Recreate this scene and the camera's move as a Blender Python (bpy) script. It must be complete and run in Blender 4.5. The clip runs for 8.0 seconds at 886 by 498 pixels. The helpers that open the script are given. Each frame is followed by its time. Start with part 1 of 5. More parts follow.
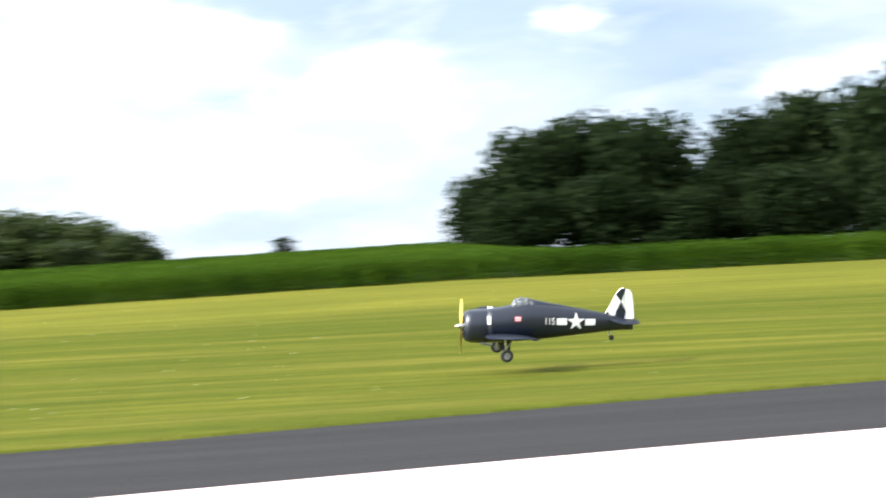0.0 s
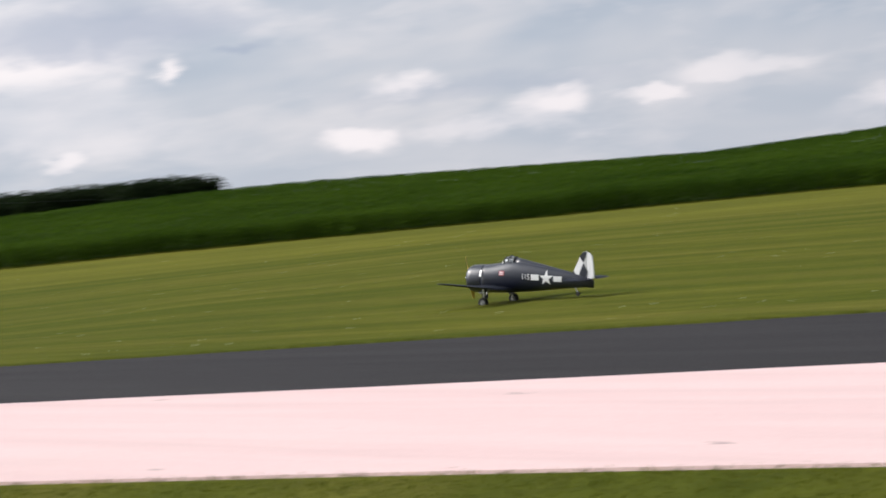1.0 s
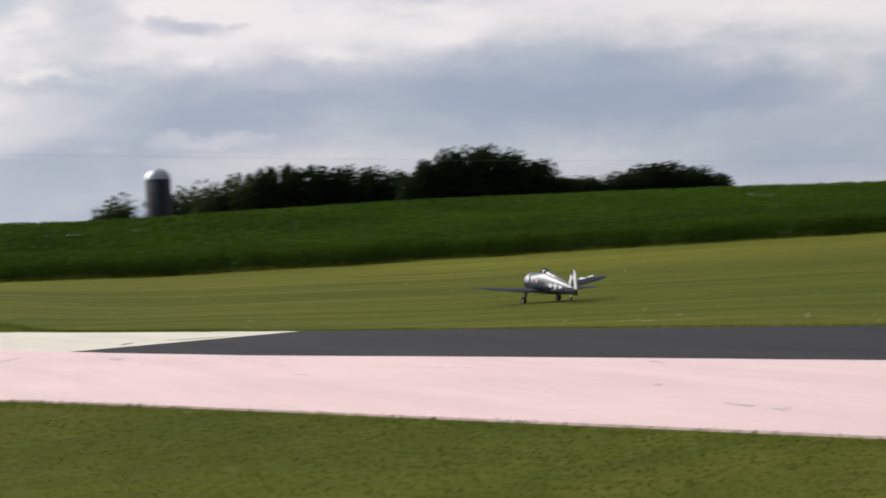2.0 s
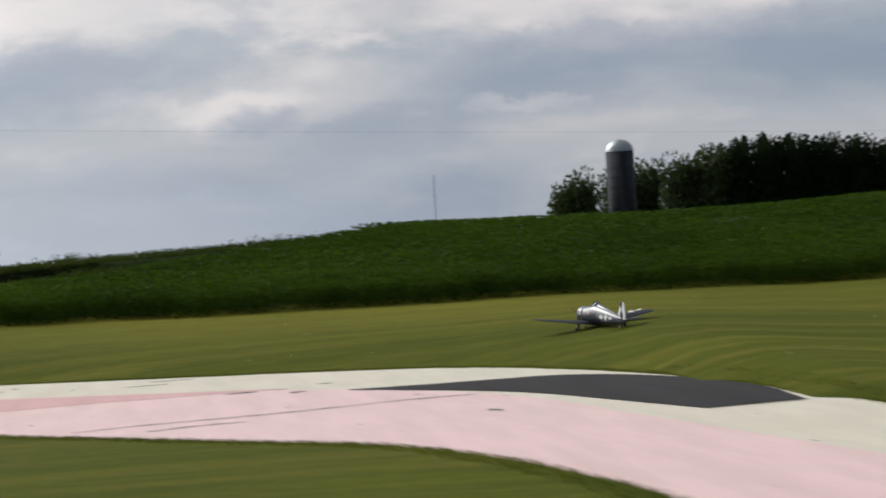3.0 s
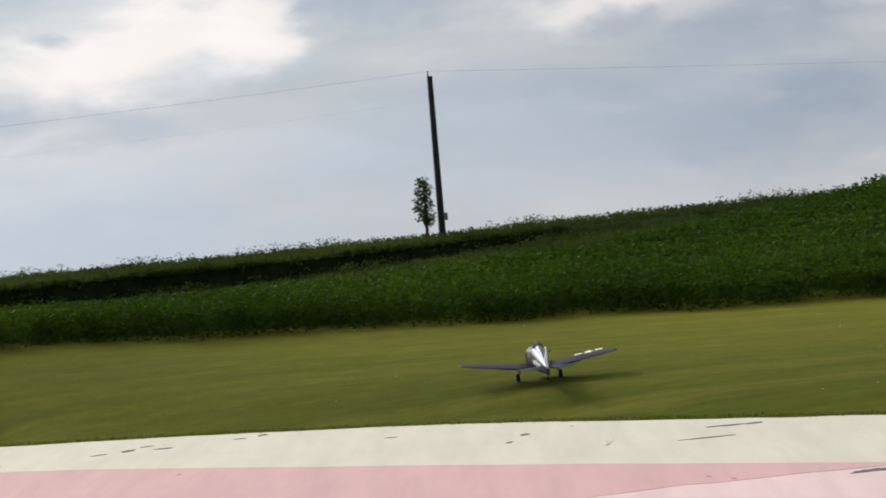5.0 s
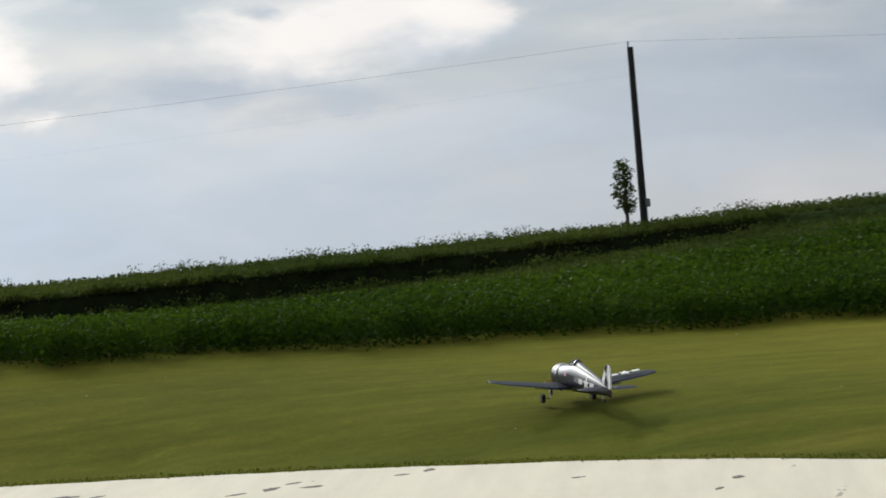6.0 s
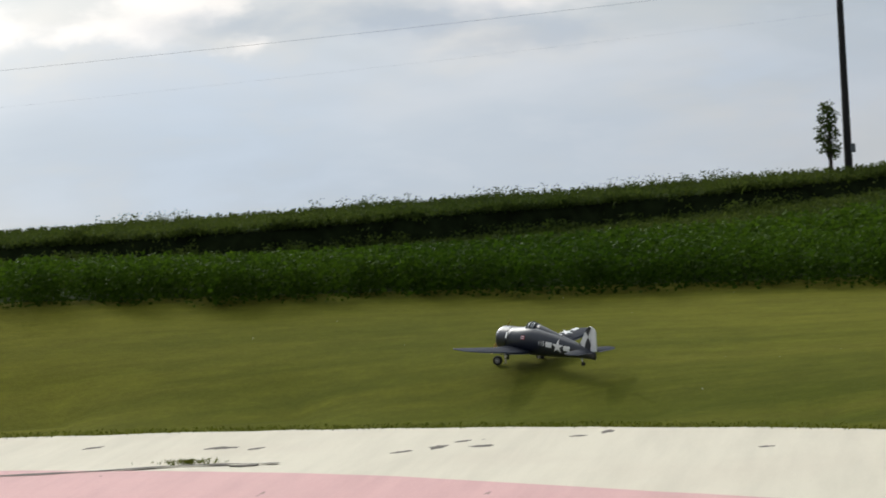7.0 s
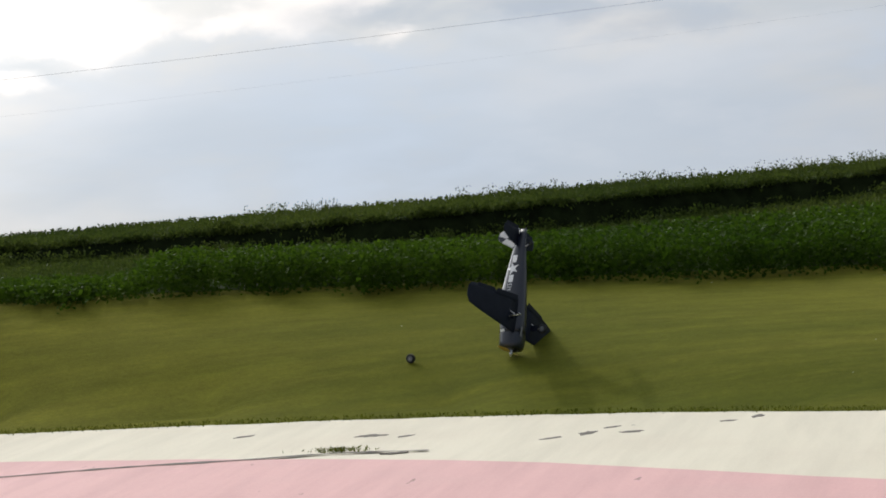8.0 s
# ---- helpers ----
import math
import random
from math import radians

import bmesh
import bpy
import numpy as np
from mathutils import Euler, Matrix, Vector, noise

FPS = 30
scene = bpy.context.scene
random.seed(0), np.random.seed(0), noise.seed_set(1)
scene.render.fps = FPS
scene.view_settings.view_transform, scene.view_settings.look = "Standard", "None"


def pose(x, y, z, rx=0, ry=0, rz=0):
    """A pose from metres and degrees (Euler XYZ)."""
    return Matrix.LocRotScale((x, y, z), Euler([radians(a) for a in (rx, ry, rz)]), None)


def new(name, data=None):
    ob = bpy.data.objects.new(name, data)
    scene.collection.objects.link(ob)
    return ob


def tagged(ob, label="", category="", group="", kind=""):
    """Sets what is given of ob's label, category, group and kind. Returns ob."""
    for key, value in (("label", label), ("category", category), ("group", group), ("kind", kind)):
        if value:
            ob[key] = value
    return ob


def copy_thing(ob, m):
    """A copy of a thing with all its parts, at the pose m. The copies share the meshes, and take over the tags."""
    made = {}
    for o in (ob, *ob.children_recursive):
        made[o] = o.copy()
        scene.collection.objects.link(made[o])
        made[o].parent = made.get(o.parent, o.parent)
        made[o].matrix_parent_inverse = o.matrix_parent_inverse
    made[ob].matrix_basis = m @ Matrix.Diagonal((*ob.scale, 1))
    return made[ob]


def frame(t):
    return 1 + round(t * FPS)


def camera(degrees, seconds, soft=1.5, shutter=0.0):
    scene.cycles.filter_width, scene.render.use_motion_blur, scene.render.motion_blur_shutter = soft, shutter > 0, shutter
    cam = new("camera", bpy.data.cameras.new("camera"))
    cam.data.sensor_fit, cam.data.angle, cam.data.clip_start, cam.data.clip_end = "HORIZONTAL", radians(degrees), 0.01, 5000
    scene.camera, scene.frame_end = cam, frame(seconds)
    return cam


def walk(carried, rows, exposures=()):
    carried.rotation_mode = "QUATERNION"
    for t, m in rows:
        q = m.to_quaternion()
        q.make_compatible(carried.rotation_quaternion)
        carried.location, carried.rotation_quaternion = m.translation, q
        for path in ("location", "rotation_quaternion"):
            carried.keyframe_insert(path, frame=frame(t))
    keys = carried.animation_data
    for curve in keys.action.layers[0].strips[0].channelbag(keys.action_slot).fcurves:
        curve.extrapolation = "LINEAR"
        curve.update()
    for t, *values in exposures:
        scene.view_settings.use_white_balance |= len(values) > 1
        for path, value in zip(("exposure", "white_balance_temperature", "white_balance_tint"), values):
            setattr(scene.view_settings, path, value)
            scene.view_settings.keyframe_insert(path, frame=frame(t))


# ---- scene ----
def cam_pose(x, y, z, yaw, pitch, roll):
    """Camera pose from place, heading to the left of +y, tilt up and roll, in degrees."""
    return pose(x, y, z, 0, 0, yaw) @ pose(0, 0, 0, 90 + pitch) @ pose(0, 0, 0, 0, 0, roll)


cam = camera(19.344, 8.0, soft=1.7, shutter=0.22)
CAMERA_ROWS = (
    (0.0, 0.00, 0.00, 1.00, -73.00, 0.96, -4.67),
    (0.2, 0.00, 0.00, 1.00, -65.92, 1.07, -4.09),
    (0.5, 0.00, 0.00, 1.00, -53.38, 0.89, -5.03),
    (0.7, 0.00, 0.00, 1.00, -45.82, 0.78, -5.00),
    (0.8, 0.00, 0.00, 1.00, -42.01, 0.44, -4.92),
    (1.0, 0.00, 0.00, 1.00, -35.64, -0.24, -5.17),
    (1.2, 0.00, 0.00, 1.00, -30.43, -0.19, -5.27),
    (1.5, 0.00, 0.00, 1.00, -23.13, 0.07, -4.46),
    (1.8, 0.00, 0.00, 1.00, -17.84, 0.71, -2.95),
    (2.0, 0.00, 0.00, 1.00, -14.28, 0.29, -2.88),
    (2.2, -0.20, 0.50, 1.05, -11.75, 0.24, -3.36),
    (3.3, -9.20, 23.60, 3.42, -5.55, -0.34, -3.10),
    (3.5, -9.28, 24.21, 3.48, -4.26, -0.42, -3.15),
    (4.0, -10.57, 34.81, 5.07, -3.90, -1.09, -3.65),
    (4.5, -10.57, 34.81, 5.07, -1.35, -1.90, -4.02),
    (5.0, -10.57, 34.81, 5.07, 0.82, -1.89, -4.23),
    (6.5, -10.40, 45.17, 5.45, 7.81, -2.75, -3.84),
    (7.0, -10.40, 45.17, 5.45, 10.03, -3.42, -3.18),
    (7.5, -10.40, 45.17, 5.45, 12.34, -3.53, -4.45),
    (8.0, -10.40, 45.17, 5.45, 13.29, -3.51, -4.08),
)
EXPOSURES = ((0.0, 0.95, 6500, 10), (0.3, 0.58, 6500, 10), (0.6, 0.08, 6500, 11), (0.8, -0.12, 6500, 13), (1.0, -0.38, 6500, 15), (1.5, -0.62, 6500, 16), (2.2, -0.69, 6500, 14), (3.5, -1.00, 6500, 12), (4.0, -0.90, 6500, 11), (5.0, -0.77, 6500, 11), (6.5, -0.76, 6500, 9), (8.0, -0.74, 6500, 11))
walk(cam, [(t, cam_pose(*r)) for t, *r in CAMERA_ROWS], EXPOSURES)

# ---------------------------------------------------------------- light
SUN_LEFT, SUN_UP = 42.0, 34.0
sun = new("sun", bpy.data.lights.new("sun", "SUN"))
sun.data.energy, sun.data.angle, sun.data.color = 2.1, radians(1.5), (1.0, 0.93, 0.80)
a, e = radians(SUN_LEFT), radians(SUN_UP)
TO_SUN = Vector((-math.sin(a) * math.cos(e), math.cos(a) * math.cos(e), math.sin(e)))
sun.matrix_world = Matrix.Translation((0, 0, 60)) @ TO_SUN.to_track_quat("Z", "Y").to_matrix().to_4x4()


def link(nt, a, b):
    nt.links.new(a, b)


def node(nt, kind, **values):
    n = nt.nodes.new(kind)
    for k, v in values.items():
        if k in n.inputs:
            n.inputs[k].default_value = v
    return n


def ramp(nt, fac, stops, interp="LINEAR"):
    n = nt.nodes.new("ShaderNodeValToRGB")
    n.color_ramp.interpolation = interp
    el = n.color_ramp.elements
    while len(el) < len(stops):
        el.new(0.5)
    for e_, (p, c) in zip(el, stops):
        e_.position, e_.color = p, (*c, 1) if len(c) == 3 else c
    link(nt, fac, n.inputs[0])
    return n.outputs[0]


def mix(nt, fac, a_, b_, how="MIX"):
    n = nt.nodes.new("ShaderNodeMix")
    n.data_type, n.blend_type = "RGBA", how
    for sock, v in ((n.inputs[0], fac), (n.inputs[6], a_), (n.inputs[7], b_)):
        if hasattr(v, "is_linked"):
            link(nt, v, sock)
        elif isinstance(v, (int, float)):
            sock.default_value = v
        else:
            sock.default_value = (*v, 1)
    return n.outputs[2]


# Clouds: heading to the left of +y, height, half length and half depth in degrees, tilt, kind, density.
CLOUDS_EAST = (
    (-66.7, 5.81, 3.21, 0.86, 0, 'w', .8), (-71.3, 4.73, 2.10, 0.74, 7, 'w', .7), (-76.1, 5.76, 0.74, 0.37, 15, 'w', .9),
    (-81.9, 4.31, 2.10, 0.49, 13, 'w', .8), (-68.3, 2.59, 3.70, 0.62, -1, 'w', .6), (-68.8, 4.86, 1.60, 0.31, -1, 'd', .25),
    (-59.1, 4.12, 0.93, 0.37, 16, 'w', .9), (-53.2, 2.73, 0.99, 0.37, 9, 'w', .9), (-51.4, 3.95, 1.11, 0.37, 19, 'w', .9),
    (-49.4, 4.55, 1.85, 0.37, 14, 'w', .8), (-62.6, 3.47, 1.36, 0.31, 4, 'w', .7), (-59.5, 5.57, 2.84, 0.43, 0, 'd', .5),
    (-54.1, 5.21, 1.23, 0.35, 4, 'w', .8),
)
CLOUDS_NORTH_EAST = (
    (-46.8, 2.22, 2.84, 0.49, 6, 'w', .7), (-55.4, 3.10, 2.47, 0.27, -2, 'w', .5), (-56.3, 3.76, 5.19, 1.36, 2, 'b', .45),
    (-33.9, 2.34, 0.80, 0.37, 4, 'w', .9), (-35.2, 3.54, 0.93, 0.40, 6, 'w', .8), (-38.2, 2.78, 1.17, 0.47, 9, 'w', .9),
    (-40.5, 2.72, 0.86, 0.25, -5, 'w', .8), (-30.0, 4.07, 0.35, 0.37, -5, 'w', .7), (-28.6, 5.11, 3.21, 0.56, 0, 'd', .6),
    (-42.7, 3.22, 1.98, 0.37, 4, 'w', .6), (-37.1, 2.33, 2.72, 0.31, -2, 'w', .5), (-36.8, 3.29, 4.07, 0.37, 0, 'd', .3),
    (-27.5, 3.48, 2.47, 1.11, -5, 'w', .35),
)
CLOUDS_HIGH = (
    (-10.0, 5.2, 6.5, 1.3, 0, 'w', .8), (-19.5, 5.6, 6.0, 0.9, 0, 'w', .65), (5.0, 4.9, 3.6, 1.0, 5, 'w', .7), (1.5, 5.3, 5.0, 0.7, 2, 'w', .6),
    (-4.0, 3.3, 3.6, 0.7, 4, 'w', .35), (-26.0, 5.2, 6.0, 1.1, 0, 'w', .45), (5.0, 2.4, 2.5, 0.5, 4, 'b', .35), (-2.0, 0.5, 6.0, 1.6, 0, 'b', .35),
)
CLOUDS_NORTH = (
    (-17.4, 3.57, 4.57, 0.93, -2, 'd', .85), (-21.3, 3.34, 2.10, 0.49, 3, 'd', .6), (-30.1, 4.10, 0.42, 0.35, 55, 'w', .8),
    (-27.4, 2.30, 0.44, 0.25, 15, 'w', .7), (-31.7, 4.54, 0.62, 0.15, -4, 'd', .6), (-24.9, 4.68, 5.19, 0.74, -1, 'w', .3),
    (-8.9, 5.38, 1.23, 0.27, 0, 'd', .7), (-12.0, 4.67, 1.05, 0.27, 5, 'w', .7), (-9.1, 4.65, 0.86, 0.27, 7, 'w', .6),
    (-22.2, 1.81, 2.35, 0.56, 2, 'd', .5), (-6.3, 2.80, 2.96, 0.86, 0, 'd', .55), (-6.9, 5.72, 1.11, 0.74, 57, 'd', .4),
)
CLOUDS_HILL = (
    (0.9, 4.05, 3.70, 0.80, 0, 'd', .65), (-10.3, 3.73, 3.95, 1.05, 0, 'd', .65), (-2.9, 3.20, 2.10, 0.42, 4, 'w', .75),
    (2.8, 5.05, 1.85, 0.47, 4, 'w', .85), (4.7, 3.31, 1.11, 0.99, 26, 'w', .7), (-6.0, 4.50, 1.23, 0.27, 0, 'w', .7),
    (-9.3, 2.94, 1.6, 0.20, 2, 'w', .3), (-7.8, 0.98, 1.73, 0.68, 0, 'd', .6), (-2.7, 1.66, 4.07, 0.56, 0, 'd', .35),
    (-12.6, 0.23, 2.96, 1.11, 6, 'd', .6), (7.3, 2.95, 3.46, 0.93, 3, 'w', .8), (9.0, 3.40, 0.74, 0.25, -4, 'd', .6),
    (-3.3, 2.82, 1.17, 0.42, 0, 'd', .6),
)
CLOUDS_POLE = (
    (-6.6, 0.37, 3.46, 0.86, -1, 'd', .45), (8.1, 1.15, 2.84, 0.47, 3, 'd', .45), (15.8, 2.39, 1.60, 0.93, 16, 'w', .8),
    (16.9, 2.88, 0.86, 0.37, -3, 'd', .6), (14.0, 1.29, 0.74, 0.30, -3, 'w', .7), (11.3, 1.79, 2.96, 0.56, 1, 'd', .4),
    (20.4, 1.89, 1.48, 0.74, 5, 'w', .7), (14.7, 1.77, 1.98, 0.49, -1, 'd', .35), (21.5, 2.05, 2.35, 0.62, -1, 'w', .75),
    (22.3, 0.76, 0.86, 0.37, -4, 'w', .7), (17.9, 1.81, 0.86, 0.43, 15, 'w', .7), (10.2, 1.64, 2.47, 0.37, -4, 'd', .35),
    (9.5, -1.0, 8.5, 2.6, -4, 'b', .40), (18.0, -0.5, 6.0, 2.0, -4, 'b', .36),
)
CLOUD_COLOURS = {"w": (1.08, 1.05, 1.03), "d": (0.375, 0.465, 0.59), "b": (0.53, 0.66, 0.83)}


def make_world():
    w = bpy.data.worlds.new("sky")
    scene.world = w
    w.use_nodes = True
    nt = w.node_tree
    nt.nodes.clear()
    out, bg = nt.nodes.new("ShaderNodeOutputWorld"), nt.nodes.new("ShaderNodeBackground")
    sky = nt.nodes.new("ShaderNodeTexSky")
    sky.sky_type, sky.sun_disc = "NISHITA", False
    sky.sun_elevation, sky.sun_rotation = e, -a
    skyc = mix(nt, 1.0, sky.outputs[0], (0.085, 0.085, 0.085), "MULTIPLY")
    co = nt.nodes.new("ShaderNodeTexCoord")

    def math_node(op, u, v=None):
        n = nt.nodes.new("ShaderNodeMath")
        n.operation = op
        for sock, val in zip(n.inputs, (u, v)):
            if hasattr(val, "is_linked"):
                link(nt, val, sock)
            elif val is not None:
                sock.default_value = val
        return n.outputs[0]

    # heading to the right and height above the horizon, in degrees
    sep = nt.nodes.new("ShaderNodeSeparateXYZ")
    link(nt, co.outputs["Generated"], sep.inputs[0])
    east = math_node("MULTIPLY", math_node("ARCTAN2", sep.outputs[0], sep.outputs[1]), 57.2958)
    high = math_node("MULTIPLY", math_node("ARCSINE", sep.outputs[2]), 57.2958)
    flat = nt.nodes.new("ShaderNodeCombineXYZ")
    link(nt, east, flat.inputs[0])
    link(nt, high, flat.inputs[1])

    def cloud_noise(scale, sx, sy, detail, rough, dist=0.0):
        mp = nt.nodes.new("ShaderNodeMapping")
        mp.inputs["Scale"].default_value, mp.inputs["Rotation"].default_value = (sx, sy, 1.0), (0, 0, radians(-4))
        link(nt, flat.outputs[0], mp.inputs[0])
        n = node(nt, "ShaderNodeTexNoise", Scale=scale, Detail=detail, Roughness=rough, Distortion=dist)
        link(nt, mp.outputs[0], n.inputs["Vector"])
        return n

    big = cloud_noise(0.16, 0.6, 2.0, 4.0, 0.5, 0.4)
    puff = cloud_noise(0.55, 0.55, 1.5, 6.0, 0.55, 0.2)
    warp = cloud_noise(0.7, 0.8, 1.4, 7.0, 0.6)
    veil = ramp(nt, big.outputs[0], ((0.32, (0.43, 0.525, 0.63)), (0.46, (0.54, 0.625, 0.71)), (0.56, (0.66, 0.715, 0.77)), (0.68, (0.84, 0.85, 0.86))))
    col = mix(nt, 0.90, skyc, veil)
    puffs = ramp(nt, puff.outputs[0], ((0.50, (0, 0, 0)), (0.72, (0.5, 0.5, 0.5))))
    col = mix(nt, puffs, col, (0.90, 0.895, 0.89))
    low = ramp(nt, math_node("MULTIPLY", high, 0.05), ((0.0, (0.5, 0.5, 0.5)), (0.17, (0, 0, 0))))
    col = mix(nt, low, col, (0.70, 0.735, 0.765))
    # ragged edges: each cloud is looked up at a place shifted by the noise
    shift = nt.nodes.new("ShaderNodeVectorMath")
    shift.operation = "MULTIPLY_ADD"
    shift.inputs[1].default_value = (2.2, 1.2, 0.0)
    aside = nt.nodes.new("ShaderNodeVectorMath")
    aside.operation = "SUBTRACT"
    aside.inputs[1].default_value = (0.5, 0.5, 0.5)
    link(nt, warp.outputs["Color"], aside.inputs[0])
    link(nt, aside.outputs[0], shift.inputs[0])
    link(nt, flat.outputs[0], shift.inputs[2])
    grain = math_node("MULTIPLY", math_node("SUBTRACT", puff.outputs[0], 0.48), 1.5)
    rows = CLOUDS_HIGH + CLOUDS_EAST + CLOUDS_NORTH_EAST + CLOUDS_NORTH + CLOUDS_HILL + CLOUDS_POLE
    for az, el, half_l, half_d, tilt, kind, much in sorted(rows, key=lambda r: -r[2] * r[3]):
        mp = nt.nodes.new("ShaderNodeMapping")
        mp.vector_type = "TEXTURE"
        mp.inputs["Location"].default_value = (-az, el, 0)
        mp.inputs["Rotation"].default_value = (0, 0, radians(tilt))
        mp.inputs["Scale"].default_value = (half_l * (1.4 if half_d > 0.5 else 1.15), half_d * (1.45 if half_d > 0.5 else 1.1), 1)
        link(nt, shift.outputs[0], mp.inputs[0])
        g = nt.nodes.new("ShaderNodeTexGradient")
        g.gradient_type = "SPHERICAL"
        link(nt, mp.outputs[0], g.inputs[0])
        mr = nt.nodes.new("ShaderNodeMapRange")
        mr.interpolation_type = "SMOOTHSTEP"
        mr.inputs["From Min"].default_value, mr.inputs["From Max"].default_value = 0.0, 0.9 if kind == "d" or half_d < 0.5 else 0.8
        mr.inputs["To Max"].default_value = much if half_d > 0.5 else much * 0.85
        inner = math_node("ADD", g.outputs["Fac"], math_node("MULTIPLY", grain, math_node("MINIMUM", math_node("MULTIPLY", g.outputs["Fac"], 3.0), 1.0)))
        link(nt, inner, mr.inputs["Value"])
        col = mix(nt, mr.outputs[0], col, CLOUD_COLOURS[kind])
    dot = nt.nodes.new("ShaderNodeVectorMath")
    dot.operation = "DOT_PRODUCT"
    dot.inputs[1].default_value = TO_SUN
    link(nt, co.outputs["Generated"], dot.inputs[0])
    half = math_node("MULTIPLY_ADD", dot.outputs["Value"], 0.5)
    half.node.inputs[2].default_value = 0.5
    glow = ramp(nt, half, ((0.20, (0.53, 0.575, 0.635)), (0.32, (0.60, 0.64, 0.69)), (0.42, (0.78, 0.79, 0.81)), (0.52, (0.95, 0.94, 0.95)), (0.68, (1.04, 1.03, 1.03)), (0.80, (1.15, 1.13, 1.12)), (0.88, (1.45, 1.42, 1.38)), (0.93, (2.5, 2.4, 2.25)), (0.955, (5.5, 5.2, 4.8)), (0.985, (14.0, 13.2, 12.0))))
    col = mix(nt, 1.0, col, glow, "MULTIPLY")
    link(nt, col, bg.inputs[0])
    bg.inputs[1].default_value = 1.20
    link(nt, bg.outputs[0], out.inputs[0])


make_world()


# ---------------------------------------------------------------- materials
def material(name):
    m = bpy.data.materials.new(name)
    m.use_nodes = True
    nt = m.node_tree
    return m, nt, nt.nodes["Principled BSDF"]


def coords(nt, scale=(1, 1, 1), rot=0.0):
    co, mp = nt.nodes.new("ShaderNodeTexCoord"), nt.nodes.new("ShaderNodeMapping")
    mp.inputs["Scale"].default_value, mp.inputs["Rotation"].default_value = scale, (0, 0, rot)
    link(nt, co.outputs["Object"], mp.inputs[0])
    return mp.outputs[0]


def noise_tex(nt, vec, scale, detail=4.0, rough=0.55):
    n = node(nt, "ShaderNodeTexNoise", Scale=scale, Detail=detail, Roughness=rough)
    link(nt, vec, n.inputs["Vector"])
    return n.outputs[0]


def bump(nt, b, height, strength=0.3, dist=0.02):
    n = node(nt, "ShaderNodeBump", Strength=strength, Distance=dist)
    link(nt, height, n.inputs["Height"])
    link(nt, n.outputs[0], b.inputs["Normal"])


def paint_like(name, color, rough=0.5, metal=0.0, vary=0.12, scale=6.0, coat=0.0, bumps=0.0):
    """Plain surface with a little grain and wear."""
    m, nt, b = material(name)
    v = coords(nt)
    n1, n2 = noise_tex(nt, v, scale), noise_tex(nt, v, scale * 9, 3)
    lo, hi = [c * (1 - vary) for c in color], [min(1, c * (1 + vary)) for c in color]
    c = ramp(nt, n1, ((0.3, lo), (0.7, hi)))
    c = mix(nt, 0.25, c, ramp(nt, n2, ((0.3, lo), (0.7, hi))))
    link(nt, c, b.inputs["Base Color"])
    link(nt, ramp(nt, n2, ((0.3, (rough * 0.85,) * 3), (0.7, (min(1, rough * 1.15),) * 3))), b.inputs["Roughness"])
    b.inputs["Metallic"].default_value, b.inputs["Coat Weight"].default_value = metal, coat
    if bumps:
        bump(nt, b, n2, bumps)
    return m


def leaf_mat(name, color, vary=0.45, rough=0.5, shine=0.4):
    m, nt, b = material(name)
    g = nt.nodes.new("ShaderNodeNewGeometry")
    v = coords(nt)
    lo, hi = [c * (1 - vary) for c in color], [c * (1 + vary) for c in color]
    hi[0] *= 1.25
    c = ramp(nt, g.outputs["Random Per Island"], ((0.0, lo), (0.6, color), (1.0, hi)))
    c = mix(nt, 0.5, c, ramp(nt, noise_tex(nt, v, 0.12, 3), ((0.35, lo), (0.65, hi))))
    link(nt, c, b.inputs["Base Color"])
    b.inputs["Roughness"].default_value, b.inputs["Specular IOR Level"].default_value = rough, shine
    thin, blend = node(nt, "ShaderNodeBsdfTranslucent"), node(nt, "ShaderNodeMixShader", Fac=0.42)
    link(nt, c, thin.inputs["Color"])
    link(nt, b.outputs[0], blend.inputs[1])
    link(nt, thin.outputs[0], blend.inputs[2])
    link(nt, blend.outputs[0], nt.nodes["Material Output"].inputs["Surface"])
    return m


def node_map(nt, value, lo, hi):
    n = nt.nodes.new("ShaderNodeMapRange")
    n.inputs["From Min"].default_value, n.inputs["From Max"].default_value = lo, hi
    link(nt, value, n.inputs["Value"])
    return n.outputs[0]


